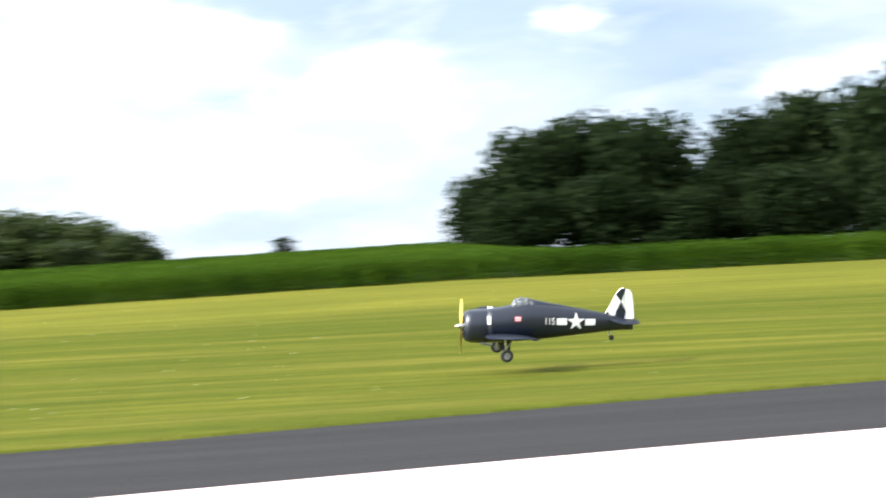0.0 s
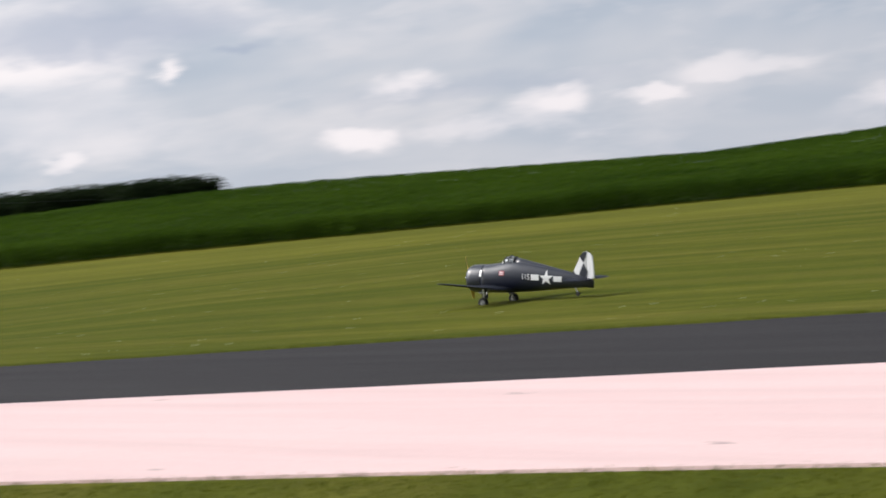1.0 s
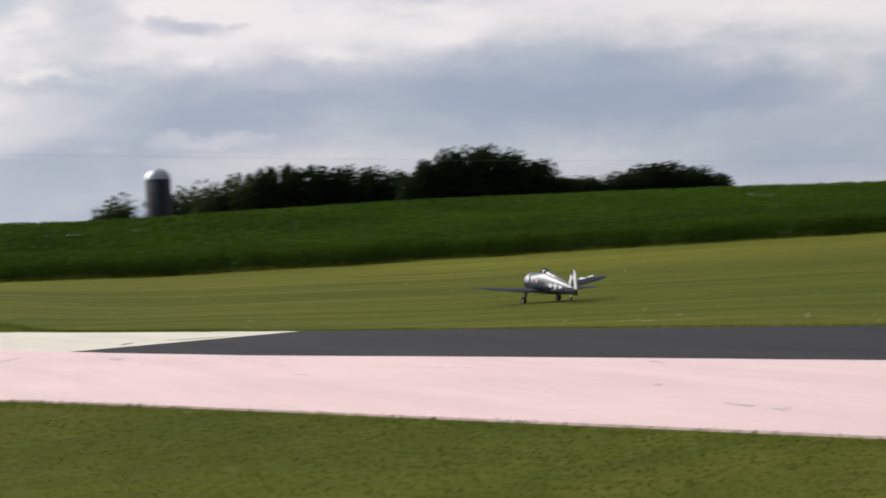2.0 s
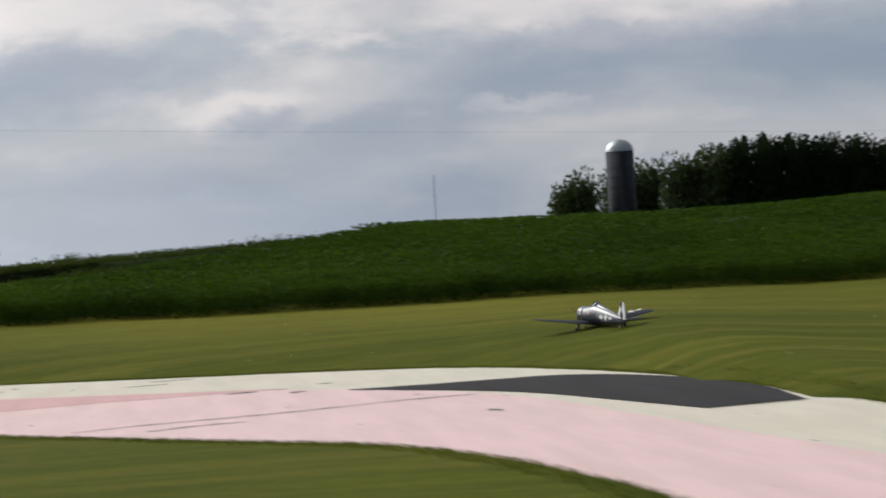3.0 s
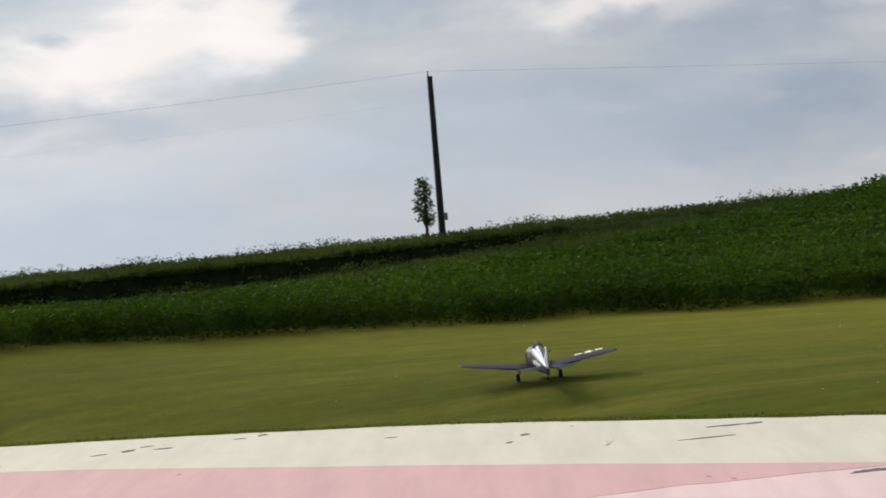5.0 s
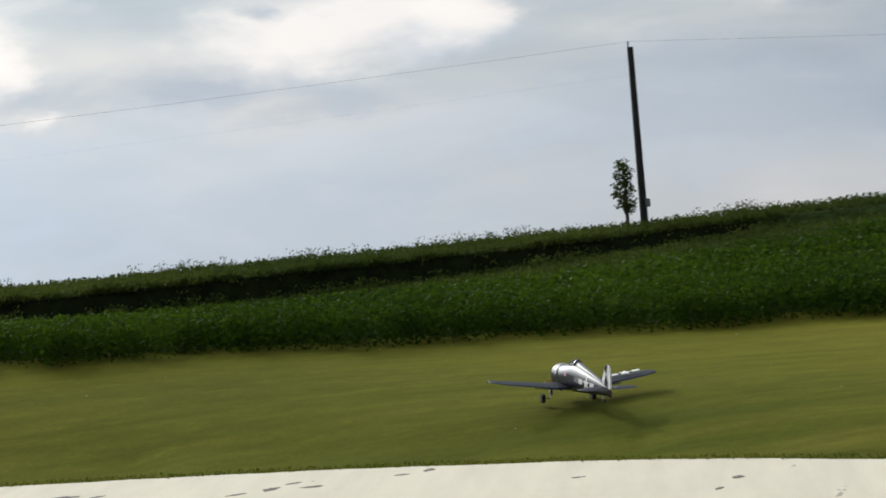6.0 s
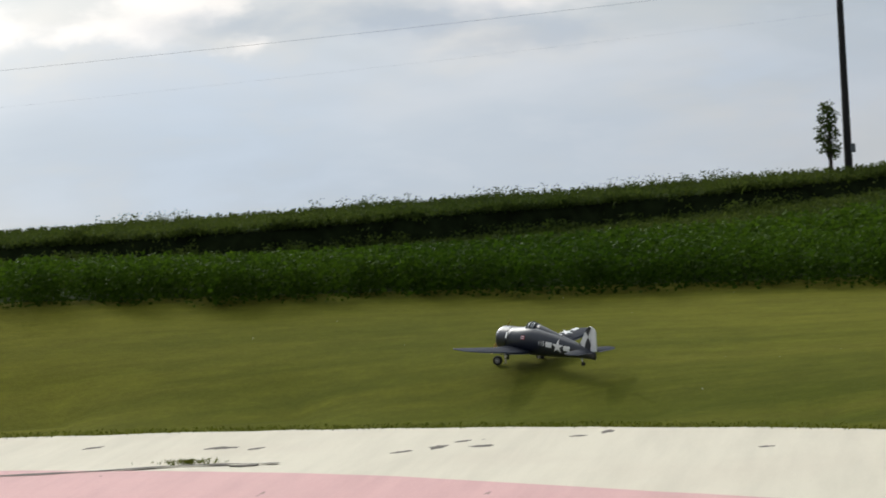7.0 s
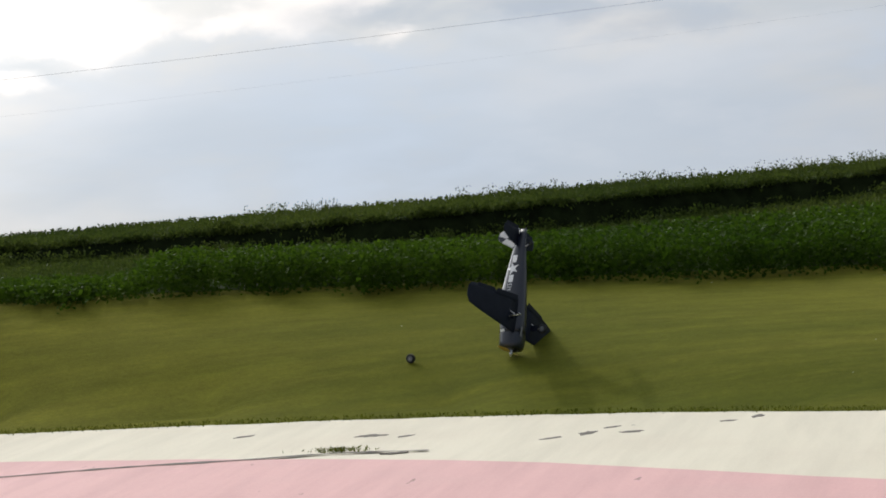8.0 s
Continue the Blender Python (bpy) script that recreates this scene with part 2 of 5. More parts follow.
def grass_mat():
    m, nt, b = material("mown_grass")
    v = coords(nt)
    sep, ln, at, cb = nt.nodes.new("ShaderNodeSeparateXYZ"), nt.nodes.new("ShaderNodeVectorMath"), nt.nodes.new("ShaderNodeMath"), nt.nodes.new("ShaderNodeCombineXYZ")
    ln.operation, at.operation = "LENGTH", "ARCTAN2"
    # mowing swathes sweep round the bend of the strip
    off = nt.nodes.new("ShaderNodeVectorMath")
    off.operation = "SUBTRACT"
    off.inputs[1].default_value = (-6.0, 22.0, 0.0)
    link(nt, v, off.inputs[0])
    link(nt, off.outputs[0], sep.inputs[0])
    link(nt, off.outputs[0], ln.inputs[0])
    link(nt, sep.outputs[0], at.inputs[0])
    link(nt, sep.outputs[1], at.inputs[1])
    link(nt, ln.outputs["Value"], cb.inputs[0])
    link(nt, at.outputs[0], cb.inputs[1])
    arc = nt.nodes.new("ShaderNodeMapping")
    arc.inputs["Scale"].default_value = (1.0, 3.0, 1.0)
    link(nt, cb.outputs[0], arc.inputs[0])
    arc2 = nt.nodes.new("ShaderNodeMapping")
    arc2.inputs["Scale"].default_value = (1.0, 22.0, 1.0)
    link(nt, cb.outputs[0], arc2.inputs[0])
    stripes = noise_tex(nt, arc.outputs[0], 0.55, 4, 0.65)
    fine = noise_tex(nt, arc2.outputs[0], 3.2, 5, 0.75)
    patch = noise_tex(nt, v, 0.06, 3)
    grain = noise_tex(nt, v, 12.0, 5, 0.8)
    c = ramp(nt, stripes, ((0.37, (0.059, 0.073, 0.007)), (0.50, (0.080, 0.088, 0.010)), (0.65, (0.117, 0.110, 0.019))))
    # drier towards the crop
    dry = ramp(nt, node_map(nt, ln.outputs["Value"], 62.0, 77.0), ((0.0, (0.0, 0.0, 0.0)), (0.45, (0.45, 0.45, 0.45)), (0.8, (0.75, 0.75, 0.75)), (1.0, (0.55, 0.55, 0.55))))
    c = mix(nt, dry, c, (0.152, 0.144, 0.020))
    arc3 = nt.nodes.new("ShaderNodeMapping")
    arc3.inputs["Scale"].default_value = (1.0, 5.0, 1.0)
    link(nt, cb.outputs[0], arc3.inputs[0])
    c = mix(nt, 0.42, c, ramp(nt, noise_tex(nt, arc3.outputs[0], 1.25, 3, 0.6), ((0.36, (0.36, 0.38, 0.38)), (0.5, (0.5, 0.5, 0.5)), (0.64, (0.64, 0.62, 0.58)))), "OVERLAY")
    c = mix(nt, ramp(nt, patch, ((0.4, (0, 0, 0)), (0.7, (0.6, 0.6, 0.6)))), c, (0.056, 0.070, 0.008))
    c = mix(nt, 0.6, c, ramp(nt, fine, ((0.25, (0.35, 0.35, 0.35)), (0.5, (0.5, 0.5, 0.5)), (0.75, (0.72, 0.72, 0.68)))), "OVERLAY")
    c = mix(nt, 0.4, c, ramp(nt, grain, ((0.3, (0.35, 0.35, 0.35)), (0.7, (0.68, 0.68, 0.62)))), "OVERLAY")
    link(nt, c, b.inputs["Base Color"])
    b.inputs["Roughness"].default_value, b.inputs["Specular IOR Level"].default_value = 0.95, 0.03
    bump(nt, b, grain, 0.4, 0.05)
    return m


def rough_grass_mat():
    m, nt, b = material("rough_grass")
    v = coords(nt)
    c = ramp(nt, noise_tex(nt, v, 0.35, 5, 0.65), ((0.3, (0.018, 0.034, 0.007)), (0.55, (0.035, 0.058, 0.011)), (0.75, (0.072, 0.085, 0.020))))
    c = mix(nt, 0.5, c, ramp(nt, noise_tex(nt, v, 6, 4, 0.7), ((0.3, (0.3, 0.3, 0.3)), (0.7, (0.7, 0.7, 0.7)))), "OVERLAY")
    link(nt, c, b.inputs["Base Color"])
    b.inputs["Roughness"].default_value, b.inputs["Specular IOR Level"].default_value = 0.95, 0.1
    bump(nt, b, noise_tex(nt, v, 5, 4), 0.8, 0.15)
    return m


def paving_mat(name, color, stain, crack=0.6):
    """Painted paving: rolled-on streaks along the strip, stains and chipped spots that show the dark base."""
    m, nt, b = material(name)
    v = coords(nt)
    st = coords(nt, (1.0, 0.10, 1.0), radians(-16))
    streak = noise_tex(nt, st, 1.6, 4, 0.6)
    lo = [c * 0.90 for c in color]
    c = ramp(nt, streak, ((0.35, lo), (0.6, color)))
    c = mix(nt, ramp(nt, noise_tex(nt, v, 0.25, 4), ((0.5, (0, 0, 0)), (0.75, (0.45, 0.45, 0.45)))), c, stain)
    chips = ramp(nt, noise_tex(nt, coords(nt, (1.0, 0.28, 1.0), radians(-60)), 1.3, 5, 0.65), ((0.675, (0, 0, 0)), (0.69, (crack,) * 3)))
    c = mix(nt, chips, c, (0.12, 0.10, 0.085))
    c = mix(nt, 0.25, c, ramp(nt, noise_tex(nt, v, 30, 3, 0.7), ((0.3, (0.4, 0.4, 0.4)), (0.7, (0.6, 0.6, 0.6)))), "OVERLAY")
    link(nt, c, b.inputs["Base Color"])
    b.inputs["Roughness"].default_value, b.inputs["Specular IOR Level"].default_value = 0.8, 0.25
    bump(nt, b, noise_tex(nt, v, 40, 3), 0.25, 0.01)
    return m


def asphalt_mat():
    m, nt, b = material("asphalt")
    v = coords(nt)
    c = ramp(nt, noise_tex(nt, coords(nt, (1.0, 0.08, 1.0), radians(-16)), 1.2, 4, 0.6), ((0.3, (0.020, 0.019, 0.020)), (0.7, (0.032, 0.030, 0.031))))
    c = mix(nt, 0.35, c, ramp(nt, noise_tex(nt, v, 90, 2, 0.8), ((0.3, (0.3, 0.3, 0.3)), (0.7, (0.72, 0.72, 0.72)))), "OVERLAY")
    link(nt, c, b.inputs["Base Color"])
    b.inputs["Roughness"].default_value, b.inputs["Specular IOR Level"].default_value = 0.9, 0.12
    bump(nt, b, noise_tex(nt, v, 90, 2), 0.4, 0.01)
    return m


GRASS, ROUGH, ASPHALT = grass_mat(), rough_grass_mat(), asphalt_mat()
PINK = paving_mat("pale_pink_paint", (0.70, 0.505, 0.485), (0.60, 0.46, 0.43))
ROSE = paving_mat("rose_pink_paint", (0.60, 0.355, 0.345), (0.52, 0.345, 0.325))
WHITE = paving_mat("cream_white_paint", (0.615, 0.565, 0.455), (0.53, 0.46, 0.37))
CROP = leaf_mat("soybean_leaf", (0.036, 0.080, 0.006), 0.38, 0.65, 0.04)
STEM = leaf_mat("weed_leaf", (0.048, 0.078, 0.014), 0.35, 0.8, 0.1)
BLADE = leaf_mat("grass_blade", (0.080, 0.105, 0.010), 0.35, 0.8, 0.15)
DARKLEAF = leaf_mat("dark_tree_leaf", (0.014, 0.027, 0.009), 0.32, 0.7, 0.06)
TREELEAF = leaf_mat("tree_leaf", (0.036, 0.060, 0.016), 0.5, 0.55, 0.25)
BARK = paint_like("bark", (0.06, 0.05, 0.04), 0.9, 0, 0.35, 3.0, bumps=0.6)
NAVY = paint_like("navy_gloss_paint", (0.006, 0.009, 0.020), 0.32, 0, 0.2, 5.0, 0.48)
NAVY.node_tree.nodes["Principled BSDF"].inputs["Coat IOR"].default_value = 1.75
NAVY.node_tree.nodes["Principled BSDF"].inputs["Coat Roughness"].default_value = 0.36
NAVY.node_tree.nodes["Principled BSDF"].inputs["Specular IOR Level"].default_value = 0.3
WINGNAVY = paint_like("navy_satin_paint", (0.010, 0.014, 0.026), 0.62, 0, 0.2, 5.0, 0.0)
WINGNAVY.node_tree.nodes["Principled BSDF"].inputs["Specular IOR Level"].default_value = 0.15
BLACK = paint_like("black_paint", (0.012, 0.012, 0.014), 0.45, 0, 0.2)
WHITEPAINT = paint_like("white_paint", (0.80, 0.80, 0.80), 0.4, 0, 0.04, 9.0, 0.2)
REDPAINT = paint_like("red_paint", (0.45, 0.03, 0.05), 0.4)
METAL = paint_like("bare_metal", (0.60, 0.60, 0.60), 0.28, 1.0, 0.1)
RUBBER = paint_like("tyre_rubber", (0.018, 0.018, 0.018), 0.85)
PROPWOOD = paint_like("yellow_wood", (0.62, 0.42, 0.10), 0.4, 0, 0.15)
POLEWOOD = paint_like("tarred_wood", (0.030, 0.026, 0.026), 0.9, 0, 0.3, 4.0, bumps=0.4)
SILO = paint_like("dark_silo_concrete", (0.020, 0.023, 0.030), 0.9, 0, 0.2, 0.6)
DOME = paint_like("galvanised_dome", (0.30, 0.32, 0.34), 0.45, 0.9, 0.12, 1.0)
BARNWALL = paint_like("white_boards", (0.30, 0.30, 0.29), 0.8, 0, 0.1, 1.5)
BARNROOF = paint_like("grey_roof", (0.10, 0.105, 0.12), 0.6, 0.2, 0.15, 1.0)
PALEROOF = paint_like("weathered_metal_roof", (0.055, 0.058, 0.065), 0.8, 0.0, 0.15, 1.0)
SHEDWALL = paint_like("weathered_grey_cladding", (0.028, 0.030, 0.032), 0.8, 0.0, 0.2, 1.0)
BINSTEEL = paint_like("galvanised_steel", (0.42, 0.425, 0.435), 0.6, 0.3, 0.12, 1.0)
GREYPAINT = paint_like("dull_grey_paint", (0.20, 0.21, 0.22), 0.6)


def glass_mat():
    m, nt, b = material("canopy_glass")
    b.inputs["Base Color"].default_value = (0.75, 0.8, 0.82, 1)
    b.inputs["Roughness"].default_value = 0.06
    b.inputs["Transmission Weight"].default_value = 0.85
    return m


GLASS = glass_mat()
# Near-black olive: the shade on the cut bank's face, put into its colour.
BANKSHADE = paint_like("shaded_bank", (0.011, 0.016, 0.005), 0.95, 0, 0.6, 2.5, bumps=1.0)
BANKSHADE.node_tree.nodes["Principled BSDF"].inputs["Specular IOR Level"].default_value = 0.05

# ---------------------------------------------------------------- the lie of the land
# Heading to the left of +y in degrees, then a distance or a slope in degrees seen from 1 m up at the origin.
EDGE_R = ((-180, 26), (-95, 22.5), (-82, 21.2), (-65, 20.9), (-45, 22.9), (-31, 27), (-23, 31), (-12, 41.5), (-5.0, 52.6), (-3.85, 62.4), (-2.75, 71.4), (-0.7, 78.4), (1.8, 81.2), (4, 82.7), (8, 86.4), (13, 89.9), (20, 93.5), (60, 94.5), (180, 94.5))
CROP_E = ((-180, -.07), (-83, -.07), (-73, .25), (-63, .4), (-46, .3), (-30, .23), (-20, .14), (-13, .05), (-8, 0), (-4, .06), (0, .05), (3.5, .08), (8, .16), (13, .32), (18, .5), (40, .5), (180, .2))
CREST_E = ((-180, 0.3), (-90, 0.3), (-82, 0.40), (-77, 0.64), (-74.5, 0.90), (-73, 1.12), (-67, 1.22), (-51, 1.51), (-46, 1.58), (-41.5, 1.37), (-36, 1.47), (-33, 1.53), (-30.5, 1.5), (-24.7, 1.28), (-20, 1.36), (-14, 1.42), (-7, 1.30), (-5.4, 1.30), (-2, 1.28), (1, 1.25), (4, 1.15), (6.3, 1.05), (8.3, .99), (14, .89), (20, .82), (180, .8))
CROP_R = 97.4


def table(rows, x):
    r = np.array(rows)
    return np.interp(x, r[:, 0], r[:, 1])


def crest_r(az):
    return np.interp(az, (-24, -9), (150.0, 114.4))


def bank_edge(az):
    """Foot of the cut bank, as a share of the way from the crop's edge to the crest."""
    return np.interp(az, (5, 9, 14), (0.90, 0.82, 0.70)) + 0.006 * np.sin(az * 2.3) + 0.003 * np.sin(az * 7.1)


def land(x, y):
    """Height of the bare ground at x, y."""
    x, y = np.asarray(x, float), np.asarray(y, float)
    az, r = np.degrees(np.arctan2(-x, y)), np.hypot(x, y)
    re = table(EDGE_R, az) + 0.9
    zc = 1 + CROP_R * np.tan(np.radians(table(CROP_E, az)))
    rs = crest_r(az)
    zs = 1 + rs * np.tan(np.radians(table(CREST_E, az))) - np.interp(az, (-6, 0), (0.62, 0.35))
    u = np.clip((r - re) / (CROP_R - re), 0, 1)
    z = zc * u ** np.interp(az, (-36, -30, -24, -14, -8, -4), (1.3, 1.9, 2.6, 3.0, 2.0, 0.6))
    z = z - np.clip((-az - 22) / 15, 0, 1) * 0.30 * np.exp(-((r - 40) / 16) ** 2) * np.clip((r - re) / 6, 0, 1)
    z = z - 0.11 * np.exp(-((r - 54) / 9) ** 2) * np.clip((az + 30) / 4, 0, 1) * np.clip((-9 - az) / 4, 0, 1)
    v = np.clip((r - CROP_R) / (rs - CROP_R), 0, 1)
    # a cut bank under the crest, steeper and taller to the west
    step = np.interp(az, (-1, 4, 8, 13, 20), (0.0, 0.16, 0.40, 0.72, 0.82))
    edge = bank_edge(az)
    w = np.clip((v - edge) / 0.017, 0, 1)
    slope = (v * 0.85 + 0.15 * np.sin(v * np.pi / 2)) * (1 - step) + step * w * w * (3 - 2 * w)
    z = z + (zs - zc) * slope
    fall = np.interp(az, (-10, -4, 60, 70), (0.02, 0.08, 0.08, 0.02))
    z = z - np.clip(r - rs, 0, 95) * fall - np.clip(r - rs - 95, 0, None) * 0.06
    return z


def mesh_object(name, verts, faces, mats, parent=None, smooth=False, index=None, label=""):
    me = bpy.data.meshes.new(name)
    me.from_pydata([tuple(v) for v in verts], [], [tuple(f) for f in faces])
    for m in mats:
        me.materials.append(m)
    if index is not None:
        me.polygons.foreach_set("material_index", np.asarray(index, dtype=np.int32))
    if smooth:
        me.polygons.foreach_set("use_smooth", np.ones(len(me.polygons), dtype=bool))
    me.update()
    ob = new(name, me)
    if parent is not None:
        ob.parent = parent
    if label:
        ob["label"] = label
    return ob


def part(name, bm, mat, parent, label="", smooth=False):
    """Link a bmesh as one mesh object under a thing or a part."""
    me = bpy.data.meshes.new(name)
    bmesh.ops.recalc_face_normals(bm, faces=bm.faces[:])
    bm.to_mesh(me)
    bm.free()
    for m in (mat if isinstance(mat, (list, tuple)) else (mat,)):
        me.materials.append(m)
    if smooth:
        me.polygons.foreach_set("use_smooth", np.ones(len(me.polygons), dtype=bool))
    ob = new(name, me)
    ob.parent = parent
    if label:
        ob["label"] = label
    return ob


def build_ground():
    az = np.concatenate([np.linspace(-180, -96, 29), np.arange(-95, 3, 0.75), np.arange(3, 24, 0.2), np.arange(24, 30.1, 0.75), np.linspace(32, 179, 50)])
    rr = np.concatenate([[0.01, 2, 4, 6, 8], np.arange(9, 100, 1.3), np.arange(100, 107, 0.8), np.arange(107, 115, 0.13), np.arange(116, 118, 0.9), np.arange(118, 160, 2.5), np.geomspace(163, 3200, 22)])
    A, R = np.meshgrid(np.radians(az), rr, indexing="ij")
    X, Y = -R * np.sin(A), R * np.cos(A)
    Z = land(X, Y)
    na, nr = X.shape
    verts = np.stack([X, Y, Z], -1).reshape(-1, 3)
    faces, idx = [], []
    for i in range(na):
        j = (i + 1) % na
        am = 0.5 * (az[i] + az[j]) if j else az[i]
        for k in range(nr - 1):
            faces.append((i * nr + k, i * nr + k + 1, j * nr + k + 1, j * nr + k))
            rm = 0.5 * (rr[k] + rr[k + 1])
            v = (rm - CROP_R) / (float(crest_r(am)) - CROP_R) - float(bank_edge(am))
            # index 2 paints the shaded face of the bank dark
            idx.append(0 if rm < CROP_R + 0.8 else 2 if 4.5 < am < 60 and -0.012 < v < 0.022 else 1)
    ob = mesh_object("ground", verts, faces, [GRASS, ROUGH, BANKSHADE], smooth=True, index=idx)
    tagged(ob, "mown yellow-green grass rising to rough green farmland", "ground", kind="structure")


def dense(points, step=0.6):
    for _ in range(2):
        q = [points[0]]
        for (x0, y0), (x1, y1) in zip(points, points[1:]):
            q += [(x0 * 0.75 + x1 * 0.25, y0 * 0.75 + y1 * 0.25), (x0 * 0.25 + x1 * 0.75, y0 * 0.25 + y1 * 0.75)]
        points = q + [points[-1]]
    out = []
    for (x0, y0), (x1, y1) in zip(points, points[1:]):
        n = max(1, int(math.hypot(x1 - x0, y1 - y0) / step))
        out += [(x0 + (x1 - x0) * i / n, y0 + (y1 - y0) * i / n) for i in range(n)]
    return out + [points[-1]]


def slab(name, near, far, top, mat, label, ragged=(0.0, 0.0)):
    """Flat paving between two lines, a few centimetres thick, with uneven rims."""
    near, far = dense(near), dense(far)
    n = max(len(near), len(far))

    def resample(p):
        p = np.array(p)
        s = np.linspace(0, len(p) - 1, n)
        return np.stack([np.interp(s, np.arange(len(p)), p[:, c]) for c in (0, 1)], -1)

    near, far = resample(near), resample(far)
    rng = np.random.default_rng(len(name))
    across = far - near
    across /= np.linalg.norm(across, axis=1)[:, None] + 1e-6
    near = near + across * (rng.random(n)[:, None] ** 3) * ragged[0]
    far = far - across * (rng.random(n)[:, None] ** 3) * ragged[1]
    verts = [(x, y, top) for x, y in near] + [(x, y, top) for x, y in far]
    verts += [(x, y, top - 0.06) for x, y in near] + [(x, y, top - 0.06) for x, y in far]
    faces = []
    for i in range(n - 1):
        faces += [(i, i + 1, n + i + 1, n + i), (i, 2 * n + i, 2 * n + i + 1, i + 1), (n + i, n + i + 1, 3 * n + i + 1, 3 * n + i)]
    ob = mesh_object(name, verts, faces, [mat])
    return tagged(ob, label, "runway", kind="structure")


FAR_EDGE = [(23.5, -14), (22.2, -4), (21.1, 2.8), (18.8, 8.9), (16.2, 16.5), (14.0, 23.7), (12.1, 28.6), (8.5, 40.6), (4.6, 52.3), (4.2, 62), (3.4, 71), (1.0, 78), (-2.5, 80.8), (-5.8, 82.3), (-12, 85.6), (-20.1, 87.2), (-27, 87.3), (-36, 86.8), (-60, 86)]
MIDDLE = [(19.2, -14), (16.8, -4), (15.2, 2.1), (12.97, 6.97), (10.98, 11.55), (8.35, 21.3), (3.4, 36), (0.6, 60), (-0.2, 67.5), (-2.6, 72.0), (-4.6, 74.4), (-9.4, 77.2), (-14.3, 79.7), (-19.7, 82.5), (-30.7, 84.3), (-60, 88)]
NEAR_EDGE = [(11.5, -14), (9.2, -4), (8.0, 2), (7.0, 7.1), (4.9, 13.4), (2.8, 19.8), (0.9, 24.7), (-0.9, 38), (-2.3, 55.6), (-6.6, 61.0), (-13.2, 70.0), (-22, 73.5), (-35, 76), (-60, 80)]


def build_runway():
    slab("runway_asphalt", MIDDLE[:7], FAR_EDGE[:7] + [(8.1, 41.0)], 0.012, ASPHALT, "dark grey worn asphalt landing strip beside the grass", (0, 0.12))
    slab("runway_white", [(3.4, 36)] + MIDDLE[7:], [(8.1, 41.0)] + FAR_EDGE[8:], 0.008, WHITE, "cream-white painted paving with chipped dark marks", (0, 0.16))
    slab("runway_asphalt_tip", [(-2.9, 72.0), (-1.2, 69.9), (0.2, 67.2), (1.0, 63.5), (1.8, 60.0)], [(-2.8, 72.2), (-1.2, 72.2), (0.1, 72.4), (1.8, 72.6), (3.2, 70.0), (4.0, 65.0), (3.6, 60.5)], 0.024, ASPHALT, "dark asphalt tongue running out between painted areas", (0.03, 0.05))
    slab("runway_pink", NEAR_EDGE, MIDDLE, 0.016, PINK, "pale pink painted paving with faint streaks", (0.0, 0.03))
    slab("runway_rose", [(-4.0, 74.2), (-6.5, 73.7), (-9.0, 73.0), (-11.2, 71.9), (-13.2, 70.2)] + NEAR_EDGE[11:], [(-4.1, 74.3), (-4.9, 74.55)] + MIDDLE[11:], 0.021, ROSE, "deeper rose-pink painted paving", (0.2, 0.05))


def blob(name, parent, x, y, a, b, turn, z, mat, seed):
    """A flat, ragged-edged mark a few millimetres proud of the paint."""
    rng = np.random.default_rng(seed)
    n = 18
    k = 0.55 + 0.6 * rng.random(n)
    t = np.linspace(0, 2 * np.pi, n, endpoint=False)
    px, py = a * k * np.cos(t), b * k * np.sin(t)
    c, s_ = math.cos(radians(turn)), math.sin(radians(turn))
    ring = [(x + c * u - s_ * v, y + s_ * u + c * v) for u, v in zip(px, py)]
    verts = [(u, v, z) for u, v in ring] + [(u, v, z - 0.012) for u, v in ring]
    faces = [tuple(range(n))] + [(i, n + i, n + (i + 1) % n, (i + 1) % n) for i in range(n)]
    mesh_object(name, verts, faces, [mat], bpy.data.objects[parent])


